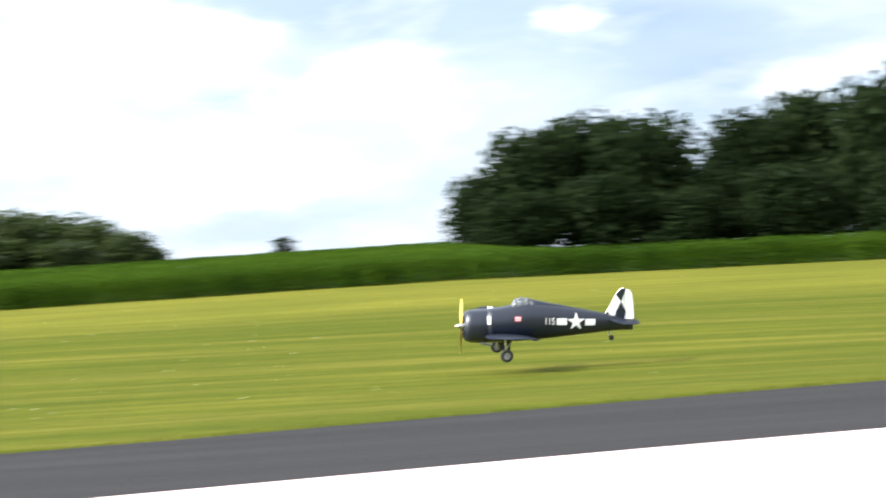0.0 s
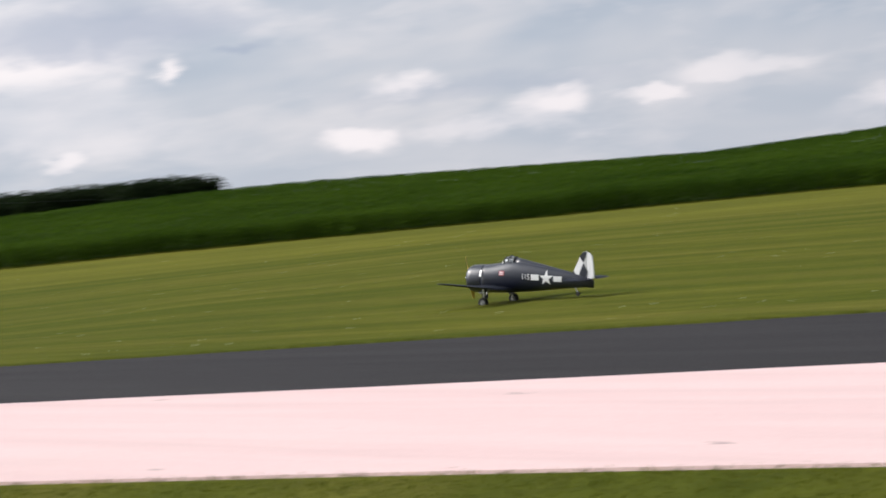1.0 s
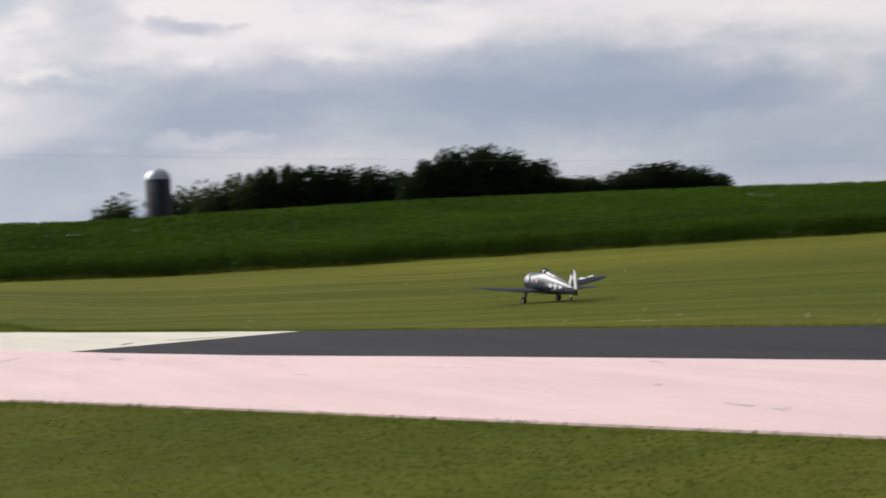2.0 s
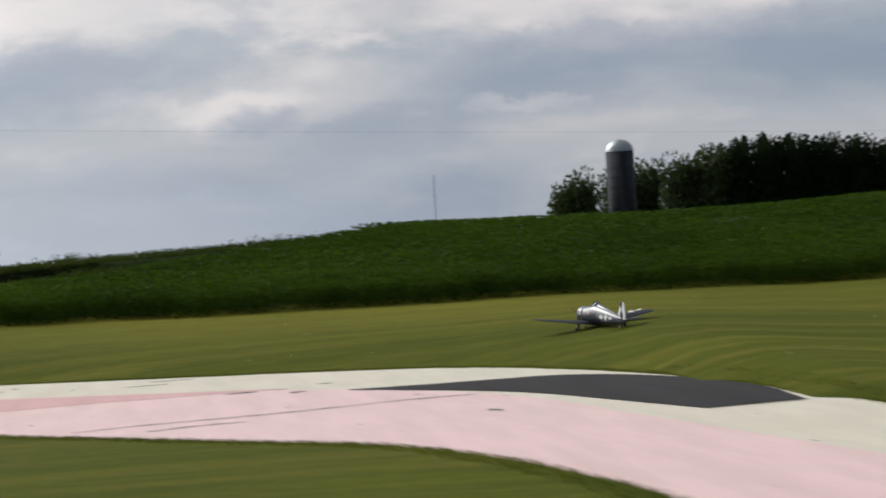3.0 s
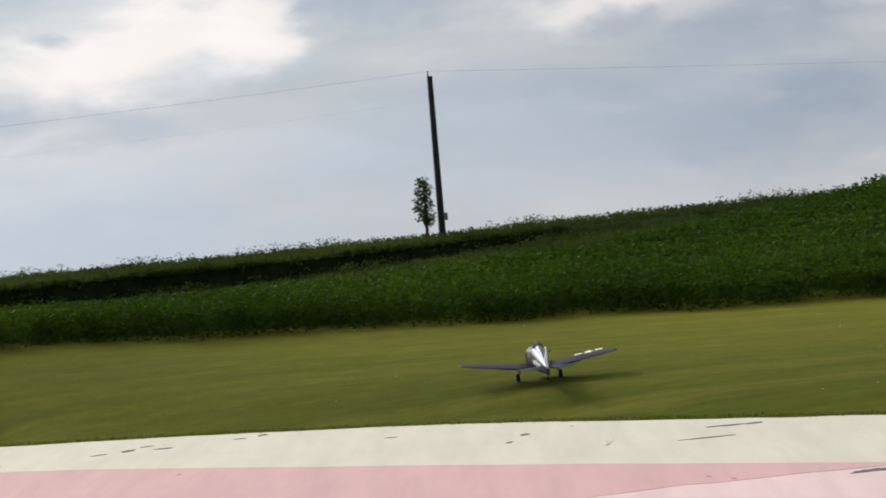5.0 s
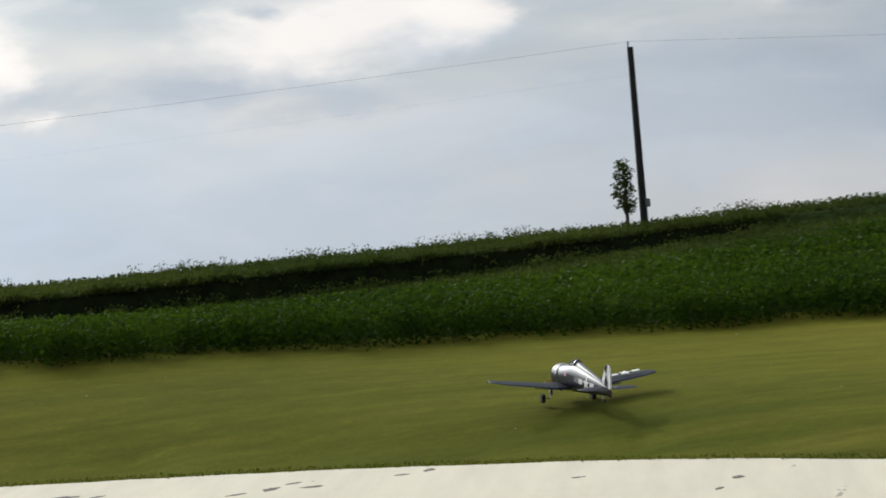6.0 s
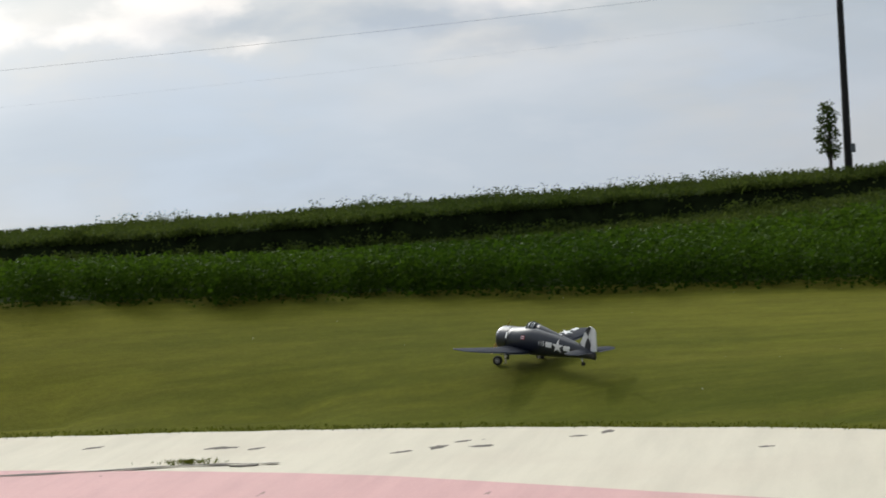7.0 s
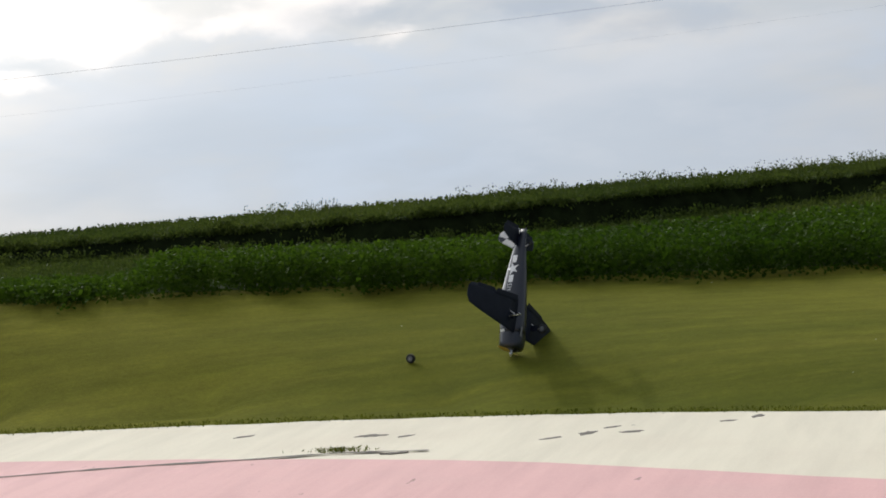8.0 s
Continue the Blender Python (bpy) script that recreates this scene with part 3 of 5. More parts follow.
def build_chips():
    """Places where the paint has flaked off to the dark base, and long hairline cracks."""
    dark = paint_like("bare_base", (0.10, 0.085, 0.07), 0.9, 0, 0.4, 5.0)
    white = ((-21.2, 85.1, .28, .16), (-20.6, 84.9, .18, .08), (-17.6, 84.4, .26, .13), (-16.9, 84.4, .22, .12), (-17.3, 85.0, .15, .07), (-15.1, 85.6, .20, .10), (-15.5, 85.2, .16, .07), (-18.1, 84.0, .2, .08), (-10.0, 82.2, .20, .10), (-6.4, 81.3, .45, .10), (-5.9, 81.4, .2, .12), (-10.3, 81.1, .16, .06), (-6.9, 79.6, .5, .10), (-3.1, 75.4, .2, .12), (-2.0, 72.0, .5, .16), (-0.9, 71.3, .35, .14), (0.2, 70.6, .6, .2), (1.2, 71.5, .4, .15), (-12.5, 83.4, .14, .06), (-23.5, 85.6, .2, .09), (5.0, 39.2, .5, .07), (6.2, 40.0, .5, .08))
    for i, (x, y, a_, b_) in enumerate(white):
        blob("chip", "runway_white", x, y, a_, b_, 15 + 30 * (i % 3), 0.0125, dark, i)
    pink = ((-5.0, 73.6, .34, .16), (-3.9, 72.6, .26, .14), (-1.2, 63.0, .28, .12), (-20.3, 83.0, .22, .10), (2.0, 33.0, .4, .06), (1.2, 40.0, .5, .10))
    for i, (x, y, a_, b_) in enumerate(pink):
        blob("chip", "runway_pink", x, y, a_, b_, 20 + 40 * (i % 3), 0.0245, dark, 50 + i)
    cracks = (("runway_pink", ((-8.4, 64.4), (-7.4, 65.1), (-6.4, 65.5), (-5.4, 65.7), (-4.0, 66.4), (-2.4, 67.4), (-0.9, 67.8))), ("runway_pink", ((-7.1, 63.4), (-6.3, 64.1), (-5.4, 64.3))), ("runway_pink", ((1.2, 30.5), (2.4, 32.4), (3.0, 34.6))), ("runway_rose", ((-26.5, 81.9), (-24.4, 82.6), (-22.6, 82.8), (-21.3, 83.2), (-19.8, 83.1))))
    for i, (par, pts) in enumerate(cracks):
        pts = dense(list(pts), 0.25)
        rng = np.random.default_rng(90 + i)
        zt = 0.0235 if par == "runway_pink" else 0.0285
        w = 0.03 + 0.07 * rng.random(len(pts)) ** 2
        verts = [(x, y - u, zt) for (x, y), u in zip(pts, w)] + [(x, y + u, zt) for (x, y), u in zip(pts, w)]
        n = len(pts)
        mesh_object("crack", verts, [(k, k + 1, n + k + 1, n + k) for k in range(n - 1)], [dark], bpy.data.objects[par])


# ---------------------------------------------------------------- plants
def leaf_quads(rng, centres, size, aspect=1.8, tilt=1.0, up=None):
    """Small leaf-shaped quads at the given places, turned at random."""
    n = len(centres)
    d = rng.normal(size=(n, 3))
    d[:, 2] = d[:, 2] * tilt if up is None else np.abs(d[:, 2]) * tilt + up
    d /= np.linalg.norm(d, axis=1)[:, None]
    s = rng.normal(size=(n, 3))
    s -= d * np.sum(s * d, 1)[:, None]
    s /= np.linalg.norm(s, axis=1)[:, None]
    L = (size * (0.65 + 0.7 * rng.random(n)))[:, None] if np.ndim(size) == 0 else (size * (0.65 + 0.7 * rng.random(n)))[:, None]
    W = L / aspect
    c = np.asarray(centres)
    v = np.stack([c - d * L * 0.5, c + s * W * 0.5, c + d * L * 0.5, c - s * W * 0.5], 1)
    return v.reshape(-1, 3)


def quad_mesh(name, verts, mats, parent=None, index=None):
    n = len(verts) // 4
    me = bpy.data.meshes.new(name)
    me.vertices.add(len(verts))
    me.vertices.foreach_set("co", np.asarray(verts, dtype=np.float32).ravel())
    me.loops.add(4 * n)
    me.loops.foreach_set("vertex_index", np.arange(4 * n, dtype=np.int32))
    me.polygons.add(n)
    me.polygons.foreach_set("loop_start", np.arange(0, 4 * n, 4, dtype=np.int32))
    for m in mats:
        me.materials.append(m)
    if index is not None:
        me.polygons.foreach_set("material_index", np.asarray(index, dtype=np.int32))
    me.update(calc_edges=True)
    ob = new(name, me)
    if parent is not None:
        ob.parent = parent
    return ob


def polar(az, r):
    a_ = np.radians(az)
    return -r * np.sin(a_), r * np.cos(a_)


def build_crop():
    rng = np.random.default_rng(5)
    # front rows, plant by plant
    n = 15000
    az = rng.uniform(-90, 20.5, n)
    r = CROP_R + 0.35 * rng.integers(0, 9, n) + rng.normal(0, 0.10, n) + 0.25 * np.sin(az * 1.7) + 0.15 * np.sin(az * 5.3)
    x, y = polar(az, r)
    z = land(x, y)
    h = np.interp(az, (-80, -30, 0, 8), (0.95, 0.78, 0.72, 0.76)) * (0.85 + 0.3 * rng.random(n)) * np.interp(az, (16.5, 16.9), (1.0, 0.45))
    k = 29
    f = rng.random((n, k)) ** 0.75
    px = x[:, None] + rng.normal(0, 0.16, (n, k)) * (1.1 - 0.4 * f)
    py = y[:, None] + rng.normal(0, 0.16, (n, k)) * (1.1 - 0.4 * f)
    pz = z[:, None] + h[:, None] * f
    front = leaf_quads(rng, np.stack([px, py, pz], -1).reshape(-1, 3), 0.098, 1.5, 0.7)
    # the field behind, to the crest
    m = 46000
    az2 = rng.uniform(-90, 15, m)
    top = np.where(az2 < -1, crest_r(az2) + 4, np.interp(az2, (-1, 4, 14), (113.0, 106.5, 101.5)))
    r2 = CROP_R + 2.5 + (top - CROP_R - 2.5) * rng.random(m) ** 0.9
    keep = rng.random(m) < np.clip((top - CROP_R) / 20, 0.25, 1)
    for base, lean, lo, hi in ((106.8, 0.28, -12, 4), (110.2, 0.22, -9, 0), (103.0, 0.12, 0, 9)):
        keep &= ~((np.abs(r2 - base + lean * az2 - 0.5 * np.sin(az2 * 1.9)) < 0.42) & (az2 > lo) & (az2 < hi) & (np.sin(az2 * 5.0) > -0.6))
    az2, r2 = az2[keep], r2[keep]
    r2 = np.round(r2 / 0.76) * 0.76 + rng.normal(0, 0.14, len(r2))
    x2, y2 = polar(az2, r2)
    z2 = land(x2, y2)
    k2 = 17
    q = np.stack([x2[:, None] + rng.normal(0, 0.33, (len(x2), k2)), y2[:, None] + rng.normal(0, 0.3, (len(x2), k2)), z2[:, None] + 0.34 + 0.30 * rng.random((len(x2), k2))], -1)
    back = leaf_quads(rng, q.reshape(-1, 3), 0.122, 1.4, 0.35)
    ob = quad_mesh("soybean_field", np.concatenate([front, back]), [CROP])
    tagged(ob, "dense green soybean crop in rows along mown grass", "crop", kind="stuff")


def build_bank():
    rng = np.random.default_rng(8)
    # long grass and weeds on the bank and along its crest
    n = 24000
    az = rng.uniform(-3, 26, n)
    r = rng.uniform(101, 114.5, n)
    keep = r > np.interp(az, (-3, 0, 4, 14, 22), (113.0, 111, 106.5, 101.5, 98))
    foot = CROP_R + (crest_r(az) - CROP_R) * bank_edge(az)
    keep &= (r < foot - 0.8) | (r > foot + 0.35) | (rng.random(n) < np.interp(az, (2, 8), (0.7, 0.20)))
    az, r = az[keep], r[keep]
    x, y = polar(az, r)
    k = 9
    tall = np.interp(r - crest_r(az), (-14, -5.5, -4.0, -1.5, 0), (0.10, 0.10, 0.16, 0.16, 0.22))
    q = np.stack([x[:, None] + rng.normal(0, 0.2, (len(x), k)), y[:, None] + rng.normal(0, 0.2, (len(x), k)), land(x, y)[:, None] + tall[:, None] * rng.random((len(x), k))], -1)
    low = leaf_quads(rng, q.reshape(-1, 3), 0.115, 2.6, 1.0, 0.5)
    n2 = 4200
    az = np.concatenate([rng.uniform(-5, 26, n2), rng.normal(np.repeat([-1.6, -0.5, 0.8, 4.6, 7.6, 8.4, 10.4, 12.2, 15.0], 70), 0.35)])
    r = crest_r(az) + rng.normal(-0.3, 0.5, len(az))
    x, y = polar(az, r)
    h = np.where(np.arange(len(az)) < n2, 0.13, 0.30) * (0.5 + rng.random(len(az)))
    k = 15
    f = rng.random((len(x), k))
    q = np.stack([x[:, None] + rng.normal(0, 0.07, (len(x), k)), y[:, None] + rng.normal(0, 0.07, (len(x), k)), land(x, y)[:, None] + h[:, None] * f], -1)
    high = leaf_quads(rng, q.reshape(-1, 3), 0.072, 2.4, 1.0, 0.4)
    n3 = 3600
    az = np.concatenate([rng.uniform(4, 26, n3), rng.normal(np.repeat(rng.uniform(4, 26, 70), 30), 0.16)])
    foot = CROP_R + (crest_r(az) - CROP_R) * bank_edge(az)
    r = np.where(rng.random(len(az)) < 0.6, foot - 0.9 * rng.random(len(az)) ** 1.5, foot + 0.30 + 0.1 * rng.random(len(az)))
    x, y = polar(az, r)
    h = np.where(np.arange(len(az)) < n3, 0.18, 0.34) * (0.4 + 0.9 * rng.random(len(az)))
    k = 9
    f = rng.random((len(x), k))
    q = np.stack([x[:, None] + rng.normal(0, 0.07, (len(x), k)), y[:, None] + rng.normal(0, 0.07, (len(x), k)), land(x, y)[:, None] + h[:, None] * f - 0.04], -1)
    foot_weeds = leaf_quads(rng, q.reshape(-1, 3), 0.10, 2.2, 1.0, 0.2)
    ob = quad_mesh("bank_weeds", np.concatenate([low, high, foot_weeds]), [STEM])
    tagged(ob, "rough tall grass and weeds along the bank's crest", "weeds", kind="stuff")


def build_tufts():
    rng = np.random.default_rng(11)
    c = []
    for line, out in ((FAR_EDGE[2:18], 1), (NEAR_EDGE[2:12], -1)):
        p = np.array(dense(line, 0.07))
        d = np.gradient(p, axis=0)
        d /= np.linalg.norm(d, axis=1)[:, None] + 1e-9
        side = np.stack([d[:, 1], -d[:, 0]], -1) * out
        for _ in range(10):
            o = rng.random(len(p))[:, None] ** 1.5 * 0.55 - (0.06 + 0.10 * (rng.random(len(p))[:, None] < 0.12) if out > 0 else 0.01)
            c.append(p + side * o + rng.normal(0, 0.05, p.shape))
    c = np.concatenate(c)
    z = land(c[:, 0], c[:, 1]) + 0.035
    v = leaf_quads(rng, np.column_stack([c, z - np.where(np.hypot(c[:, 0], c[:, 1]) < 45, 0.023, 0.012)]), np.where(np.hypot(c[:, 0], c[:, 1]) < 20, 0.028, np.where(np.hypot(c[:, 0], c[:, 1]) < 45, 0.042, 0.065)), 3.5, 1.0, 0.8)
    tuft = np.column_stack([rng.normal(-21.3, 0.24, 260), rng.normal(83.35, 0.07, 260), 0.025 + 0.05 * rng.random(260)])
    v = np.concatenate([v, leaf_quads(rng, tuft, 0.07, 4.0, 1.0, 0.9)])
    ob = quad_mesh("verge_grass", v, [BLADE])
    tagged(ob, "longer green grass fringing the paving", "grass", kind="stuff")
    # grass in the middle distance and near the camera
    n = 160000
    az, r = rng.uniform(-60, -2, n), 7 + 17 * rng.random(n) ** 0.8
    x, y = polar(az, r)
    line = np.array(NEAR_EDGE)
    xe = np.interp(y, line[::-1, 1][::-1], line[::-1, 0][::-1])
    keep = x < xe - 0.15
    x, y = x[keep], y[keep]
    v = leaf_quads(rng, np.column_stack([x, y, land(x, y) + 0.006]), 0.022, 3.5, 1.0, 0.4)
    ob = quad_mesh("near_grass", v, [BLADE])
    tagged(ob, "short green lawn with blades and clover", "grass", kind="stuff")
    n = 900
    az, r = rng.uniform(-80, 14, n), rng.uniform(30, 97, n)
    keep = r > table(EDGE_R, az) + 1
    x, y = polar(az[keep], r[keep])
    v = leaf_quads(rng, np.column_stack([x, y, land(x, y) + 0.02]), 0.016, 1.1, 1.0, 0.3)
    ob = quad_mesh("clover_flowers", v, [WHITEPAINT])
    tagged(ob, "tiny white clover flowers in mown grass", "flowers", kind="stuff")


def tree_mesh(rng, h, w, blobs, leaf, dens, mat, low=0.08, name="tree"):
    """One tree: tapered trunk with limbs and a ragged crown of small leaves."""
    root = new(name)
    bm = bmesh.new()

    def limb(p, q, r0, r1):
        p, q = Vector(p), Vector(q)
        m = Matrix.Translation((p + q) / 2) @ (q - p).to_track_quat("Z", "Y").to_matrix().to_4x4()
        bmesh.ops.create_cone(bm, segments=7, radius1=r0, radius2=r1, depth=(q - p).length, matrix=m, cap_ends=True)

    limb((0, 0, -0.4), (0.02 * h, 0, 0.62 * h), 0.035 * h, 0.012 * h)
    cents = []
    for i in range(blobs):
        t = (i + 0.5) / blobs
        ang = i * 2.4 + rng.random()
        zz = h * (low + 0.16 + (0.80 - low - 0.08) * t)
        wide = w * 0.5 * (0.95 - 0.75 * abs(t - 0.40) ** 1.3) * (0.35 + 0.65 * rng.random())
        c = np.array([math.cos(ang) * wide * 0.75, math.sin(ang) * wide * 0.75, zz])
        cents.append((c, w * (0.20 + 0.12 * rng.random())))
        limb((0, 0, zz * 0.55), tuple(c), 0.012 * h, 0.004 * h)
    part("trunk", bm, BARK, root)
    pts = []
    for c, rad in cents:
        n = int(dens * 40)
        d = rng.normal(size=(n, 3))
        d /= np.linalg.norm(d, axis=1)[:, None]
        d *= (rad * (0.25 + 0.80 * rng.random(n) ** 0.7))[:, None]
        d[:, 2] *= 0.85
        pts.append(c + d)
    v = leaf_quads(rng, np.concatenate(pts), leaf, 1.5, 0.8)
    crown = quad_mesh("crown", v, [mat], root)
    return root


def build_trees():
    rng = np.random.default_rng(21)
    dark = [tree_mesh(rng, 10, 9.0, 26, 0.55, 7.0, DARKLEAF) for _ in range(2)]
    light = [tree_mesh(rng, 10, 9.5, 24, 0.60, 6.0, TREELEAF) for _ in range(3)]
    thin = tree_mesh(rng, 10, 4.0, 12, 0.40, 3.0, DARKLEAF)
    spruce = tree_mesh(rng, 10, 3.2, 10, 0.5, 2.6, DARKLEAF, 0.2)
    sapling = tree_mesh(rng, 2.12, 0.78, 13, 0.075, 2.6, STEM, 0.10, "sapling")
    lab = {}
    for o in dark:
        lab[o] = ("tall broad dark green deciduous tree behind the field", "woodland trees")
    for o in light:
        lab[o] = ("rounded mid-green leafy tree at the farm", "farm trees")
    lab[thin] = ("narrow dark tree on the skyline", "skyline trees")
    lab[spruce] = ("slim dark spruce rising above other trees", "spruces")
    for o, (l, g_) in lab.items():
        tagged(o, l, "tree", g_)
    # (kind, heading, distance, thousandths of the distance above the skyline, width in metres)
    rows = []
    for az, up, d, w in ((-73.9, 26, 150, 5.0), (-75.0, 44, 150, 7.0), (-76.2, 50, 154, 8.0), (-77.6, 50, 150, 8.0), (-76.6, 28, 146, 6.5), (-74.7, 20, 145, 5.5), (-79.0, 30, 149, 5.0), (-78.2, 22, 146, 6.0), (-79.9, 50, 156, 6.5), (-81.3, 56, 158, 8.0), (-82.8, 60, 152, 8.0), (-84.6, 72, 154, 9.0), (-86.8, 76, 150, 9.0), (-80.7, 30, 147, 7.0), (-83.4, 34, 146, 7.0), (-85.6, 36, 146, 7.0), (-88.6, 60, 150, 9.0)):
        rows.append((dark[len(rows) % 2], az, d, up, w))
    for az, up, d, w in ((-66.6, 5, 152, 2.4), (-66.1, 11, 150, 3.5), (-65.3, 16, 152, 4.5), (-64.4, 19, 154, 5.0), (-63.5, 21, 150, 5.0), (-62.5, 24, 156, 5.0), (-61.9, 28, 158, 2.6), (-61.2, 24, 152, 5.0), (-60.3, 24, 150, 5.0), (-59.4, 20, 150, 4.6), (-62.9, 12, 148, 5.5), (-64.6, 9, 148, 5.0), (-61.0, 12, 148, 5.5), (-59.6, 10, 148, 4.5),
                         (-58.2, 13, 172, 4.0), (-57.3, 19, 172, 5.0), (-56.4, 17, 172, 5.0), (-55.4, 11, 176, 4.6), (-54.6, 13, 176, 4.6), (-53.7, 10, 178, 4.5), (-52.2, 13, 178, 3.4), (-51.6, 12, 178, 2.6)):
        rows.append((light[len(rows) % 3], az, d, up, w))
    rows.append((thin, -69.5, 158, 7, 2.0))
    for az, up in ((-30.4, 5.6), (-29.7, 6.8), (-29.1, 6.6), (-28.4, 7.0), (-27.7, 7.4), (-27.0, 7.6), (-26.3, 8.0), (-25.7, 6.4), (-25.2, 3.0)):
        rows.append((dark[len(rows) % 2], az, 174 + (len(rows) * 5) % 7, up, 4.3 + 0.5 * (len(rows) % 3)))
    for az, up in ((-20.3, 4.5), (-19.9, 7.5), (-19.3, 9.6), (-18.8, 9.0), (-18.3, 6.6), (-17.7, 5.0), (-17.3, 5.6)):
        rows.append((dark[len(rows) % 2], az, 176, up, 3.4))
    for az, up in ((-16.8, 6.5), (-16.4, 12.5), (-15.8, 16.5), (-15.2, 18.5), (-14.6, 17.8), (-14.1, 14), (-13.7, 9.5)):
        rows.append((dark[len(rows) % 2], az, 176, up, 3.4))
    for az, up in ((-13.3, 10.5), (-12.8, 12.6), (-12.2, 13.6), (-11.6, 14.2), (-11.0, 14.6), (-10.4, 14.4), (-9.8, 12.0), (-9.2, 9.8), (-8.7, 8.2), (-8.2, 7.2), (-7.25, 6.6), (-6.95, 3.0)):
        rows.append((light[len(rows) % 3] if az > -10 else dark[len(rows) % 2], az, 207 if -9 < az < -8 else 196, up, 3.4))
    for az, up in ((-11.5, 19.0), (-10.95, 20.5), (-10.55, 19.5), (-10.1, 17.5)):
        rows.append((spruce, az, 199, up, 1.3))
    for i, (kind, az, d, up, w) in enumerate(rows):
        zb = float(land(*polar(az, d)))
        line = math.tan(radians(float(table(CREST_E, az))))
        h = 1 + d * (line + up / 1000) - (zb - 0.15)
        x, y = (float(v) for v in polar(az, d))
        wide_ = {spruce: 3.2, thin: 4.0}.get(kind, 9.0)
        copy_thing(kind, Matrix.Translation((x, y, zb - 0.15)) @ pose(0, 0, 0, 0, 0, (i * 77) % 360) @ Matrix.Diagonal((w / wide_, w / wide_, h / 10, 1)))
    tagged(sapling, "young slender sapling beside the utility pole", "sapling")
    sapling.matrix_world = Matrix.Translation((-12.15, 113.6, float(land(-12.15, 113.6)) - 0.03))
    for o in (*dark, *light, thin, spruce):
        for c in list(o.children):
            bpy.data.objects.remove(c)
        bpy.data.objects.remove(o)


# ---------------------------------------------------------------- far buildings and the pole
def cyl(bm, p, q, r0, r1=None, seg=16, caps=True):
    p, q = Vector(p), Vector(q)
    m = Matrix.Translation((p + q) / 2) @ (q - p).to_track_quat("Z", "Y").to_matrix().to_4x4()
    return bmesh.ops.create_cone(bm, segments=seg, radius1=r0, radius2=r0 if r1 is None else r1, depth=(q - p).length, matrix=m, cap_ends=caps)


def box(bm, x0, x1, y0, y1, z0, z1, bevel=0.0):
    r = bmesh.ops.create_cube(bm, size=1.0, matrix=Matrix.Translation(((x0 + x1) / 2, (y0 + y1) / 2, (z0 + z1) / 2)) @ Matrix.Diagonal((x1 - x0, y1 - y0, z1 - z0, 1)))
    if bevel:
        bmesh.ops.bevel(bm, geom=list({e_ for v in r["verts"] for e_ in v.link_edges}), offset=bevel, segments=2, affect="EDGES")
    return r["verts"]


def build_silo():
    az, d = -8.1, 200.0
    x, y = (float(v) for v in polar(az, d))
    top = 7.1
    root = new("silo")
    root.location = (x, y, 9.25 - 0.85 - top)
    bm = bmesh.new()
    cyl(bm, (0, 0, -0.5), (0, 0, top), 0.98, seg=28)
    part("body", bm, SILO, root, "dark concrete staves", True)
    for k in range(9):
        bm = bmesh.new()
        cyl(bm, (0, 0, 0.5 + k * 0.68), (0, 0, 0.55 + k * 0.68), 1.0, seg=28)
        part("hoop", bm, BLACK, root)
    bm = bmesh.new()
    bmesh.ops.create_uvsphere(bm, u_segments=28, v_segments=14, radius=1.0)
    bmesh.ops.delete(bm, geom=[v for v in bm.verts if v.co.z < -0.02], context="VERTS")
    for v in bm.verts:
        v.co.z = v.co.z * 0.85 + top
    part("dome", bm, DOME, root, "galvanised domed roof", True)
    bm = bmesh.new()
    box(bm, -0.22, 0.22, -1.16, -0.9, 0.3, top - 0.1, 0.03)
    part("chute", bm, SILO, root)
    tagged(root, "dark farm silo with a bright metal dome", "silo")


def barn(az, d, length, depth, wall, roof, turn, label, wallmat, roofmat, lift=0.0):
    x, y = (float(v) for v in polar(az, d))
    root = new("barn")
    root.matrix_world = Matrix.Translation((x, y, float(land(x, y)) + lift)) @ pose(0, 0, 0, 0, 0, turn)
    bm = bmesh.new()
    l, w = length / 2, depth / 2
    vs = [bm.verts.new(p) for p in ((-l, -w, -1), (l, -w, -1), (l, w, -1), (-l, w, -1), (-l, -w, wall), (l, -w, wall), (l, w, wall), (-l, w, wall), (-l, 0, roof), (l, 0, roof))]
    for f in ((0, 1, 5, 4), (2, 3, 7, 6), (1, 2, 6, 9, 5), (3, 0, 4, 8, 7)):
        bm.faces.new([vs[i] for i in f])
    part("wall", bm, wallmat, root)
    for sgn in (-1, 1):
        bm = bmesh.new()
        o, t = 0.25, 0.08
        p = [(-l - o, sgn * (w + o), wall - o * (roof - wall) / w), (l + o, sgn * (w + o), wall - o * (roof - wall) / w), (l + o, 0, roof + 0.02), (-l - o, 0, roof + 0.02)]
        lo, hi = [bm.verts.new(q) for q in p], [bm.verts.new((q[0], q[1], q[2] + t)) for q in p]
        bm.faces.new(lo)
        bm.faces.new(hi)
        for i in range(4):
            bm.faces.new((lo[i], lo[(i + 1) % 4], hi[(i + 1) % 4], hi[i]))
        part("roof", bm, roofmat, root)
    for k in (-0.55, 0.0, 0.55):
        bm = bmesh.new()
        box(bm, k * l - 0.35, k * l + 0.35, -w - 0.04, -w + 0.02, wall * 0.35, wall * 0.75, 0.01)
        part("window", bm, BLACK, root)
    tagged(root, label, "barn")


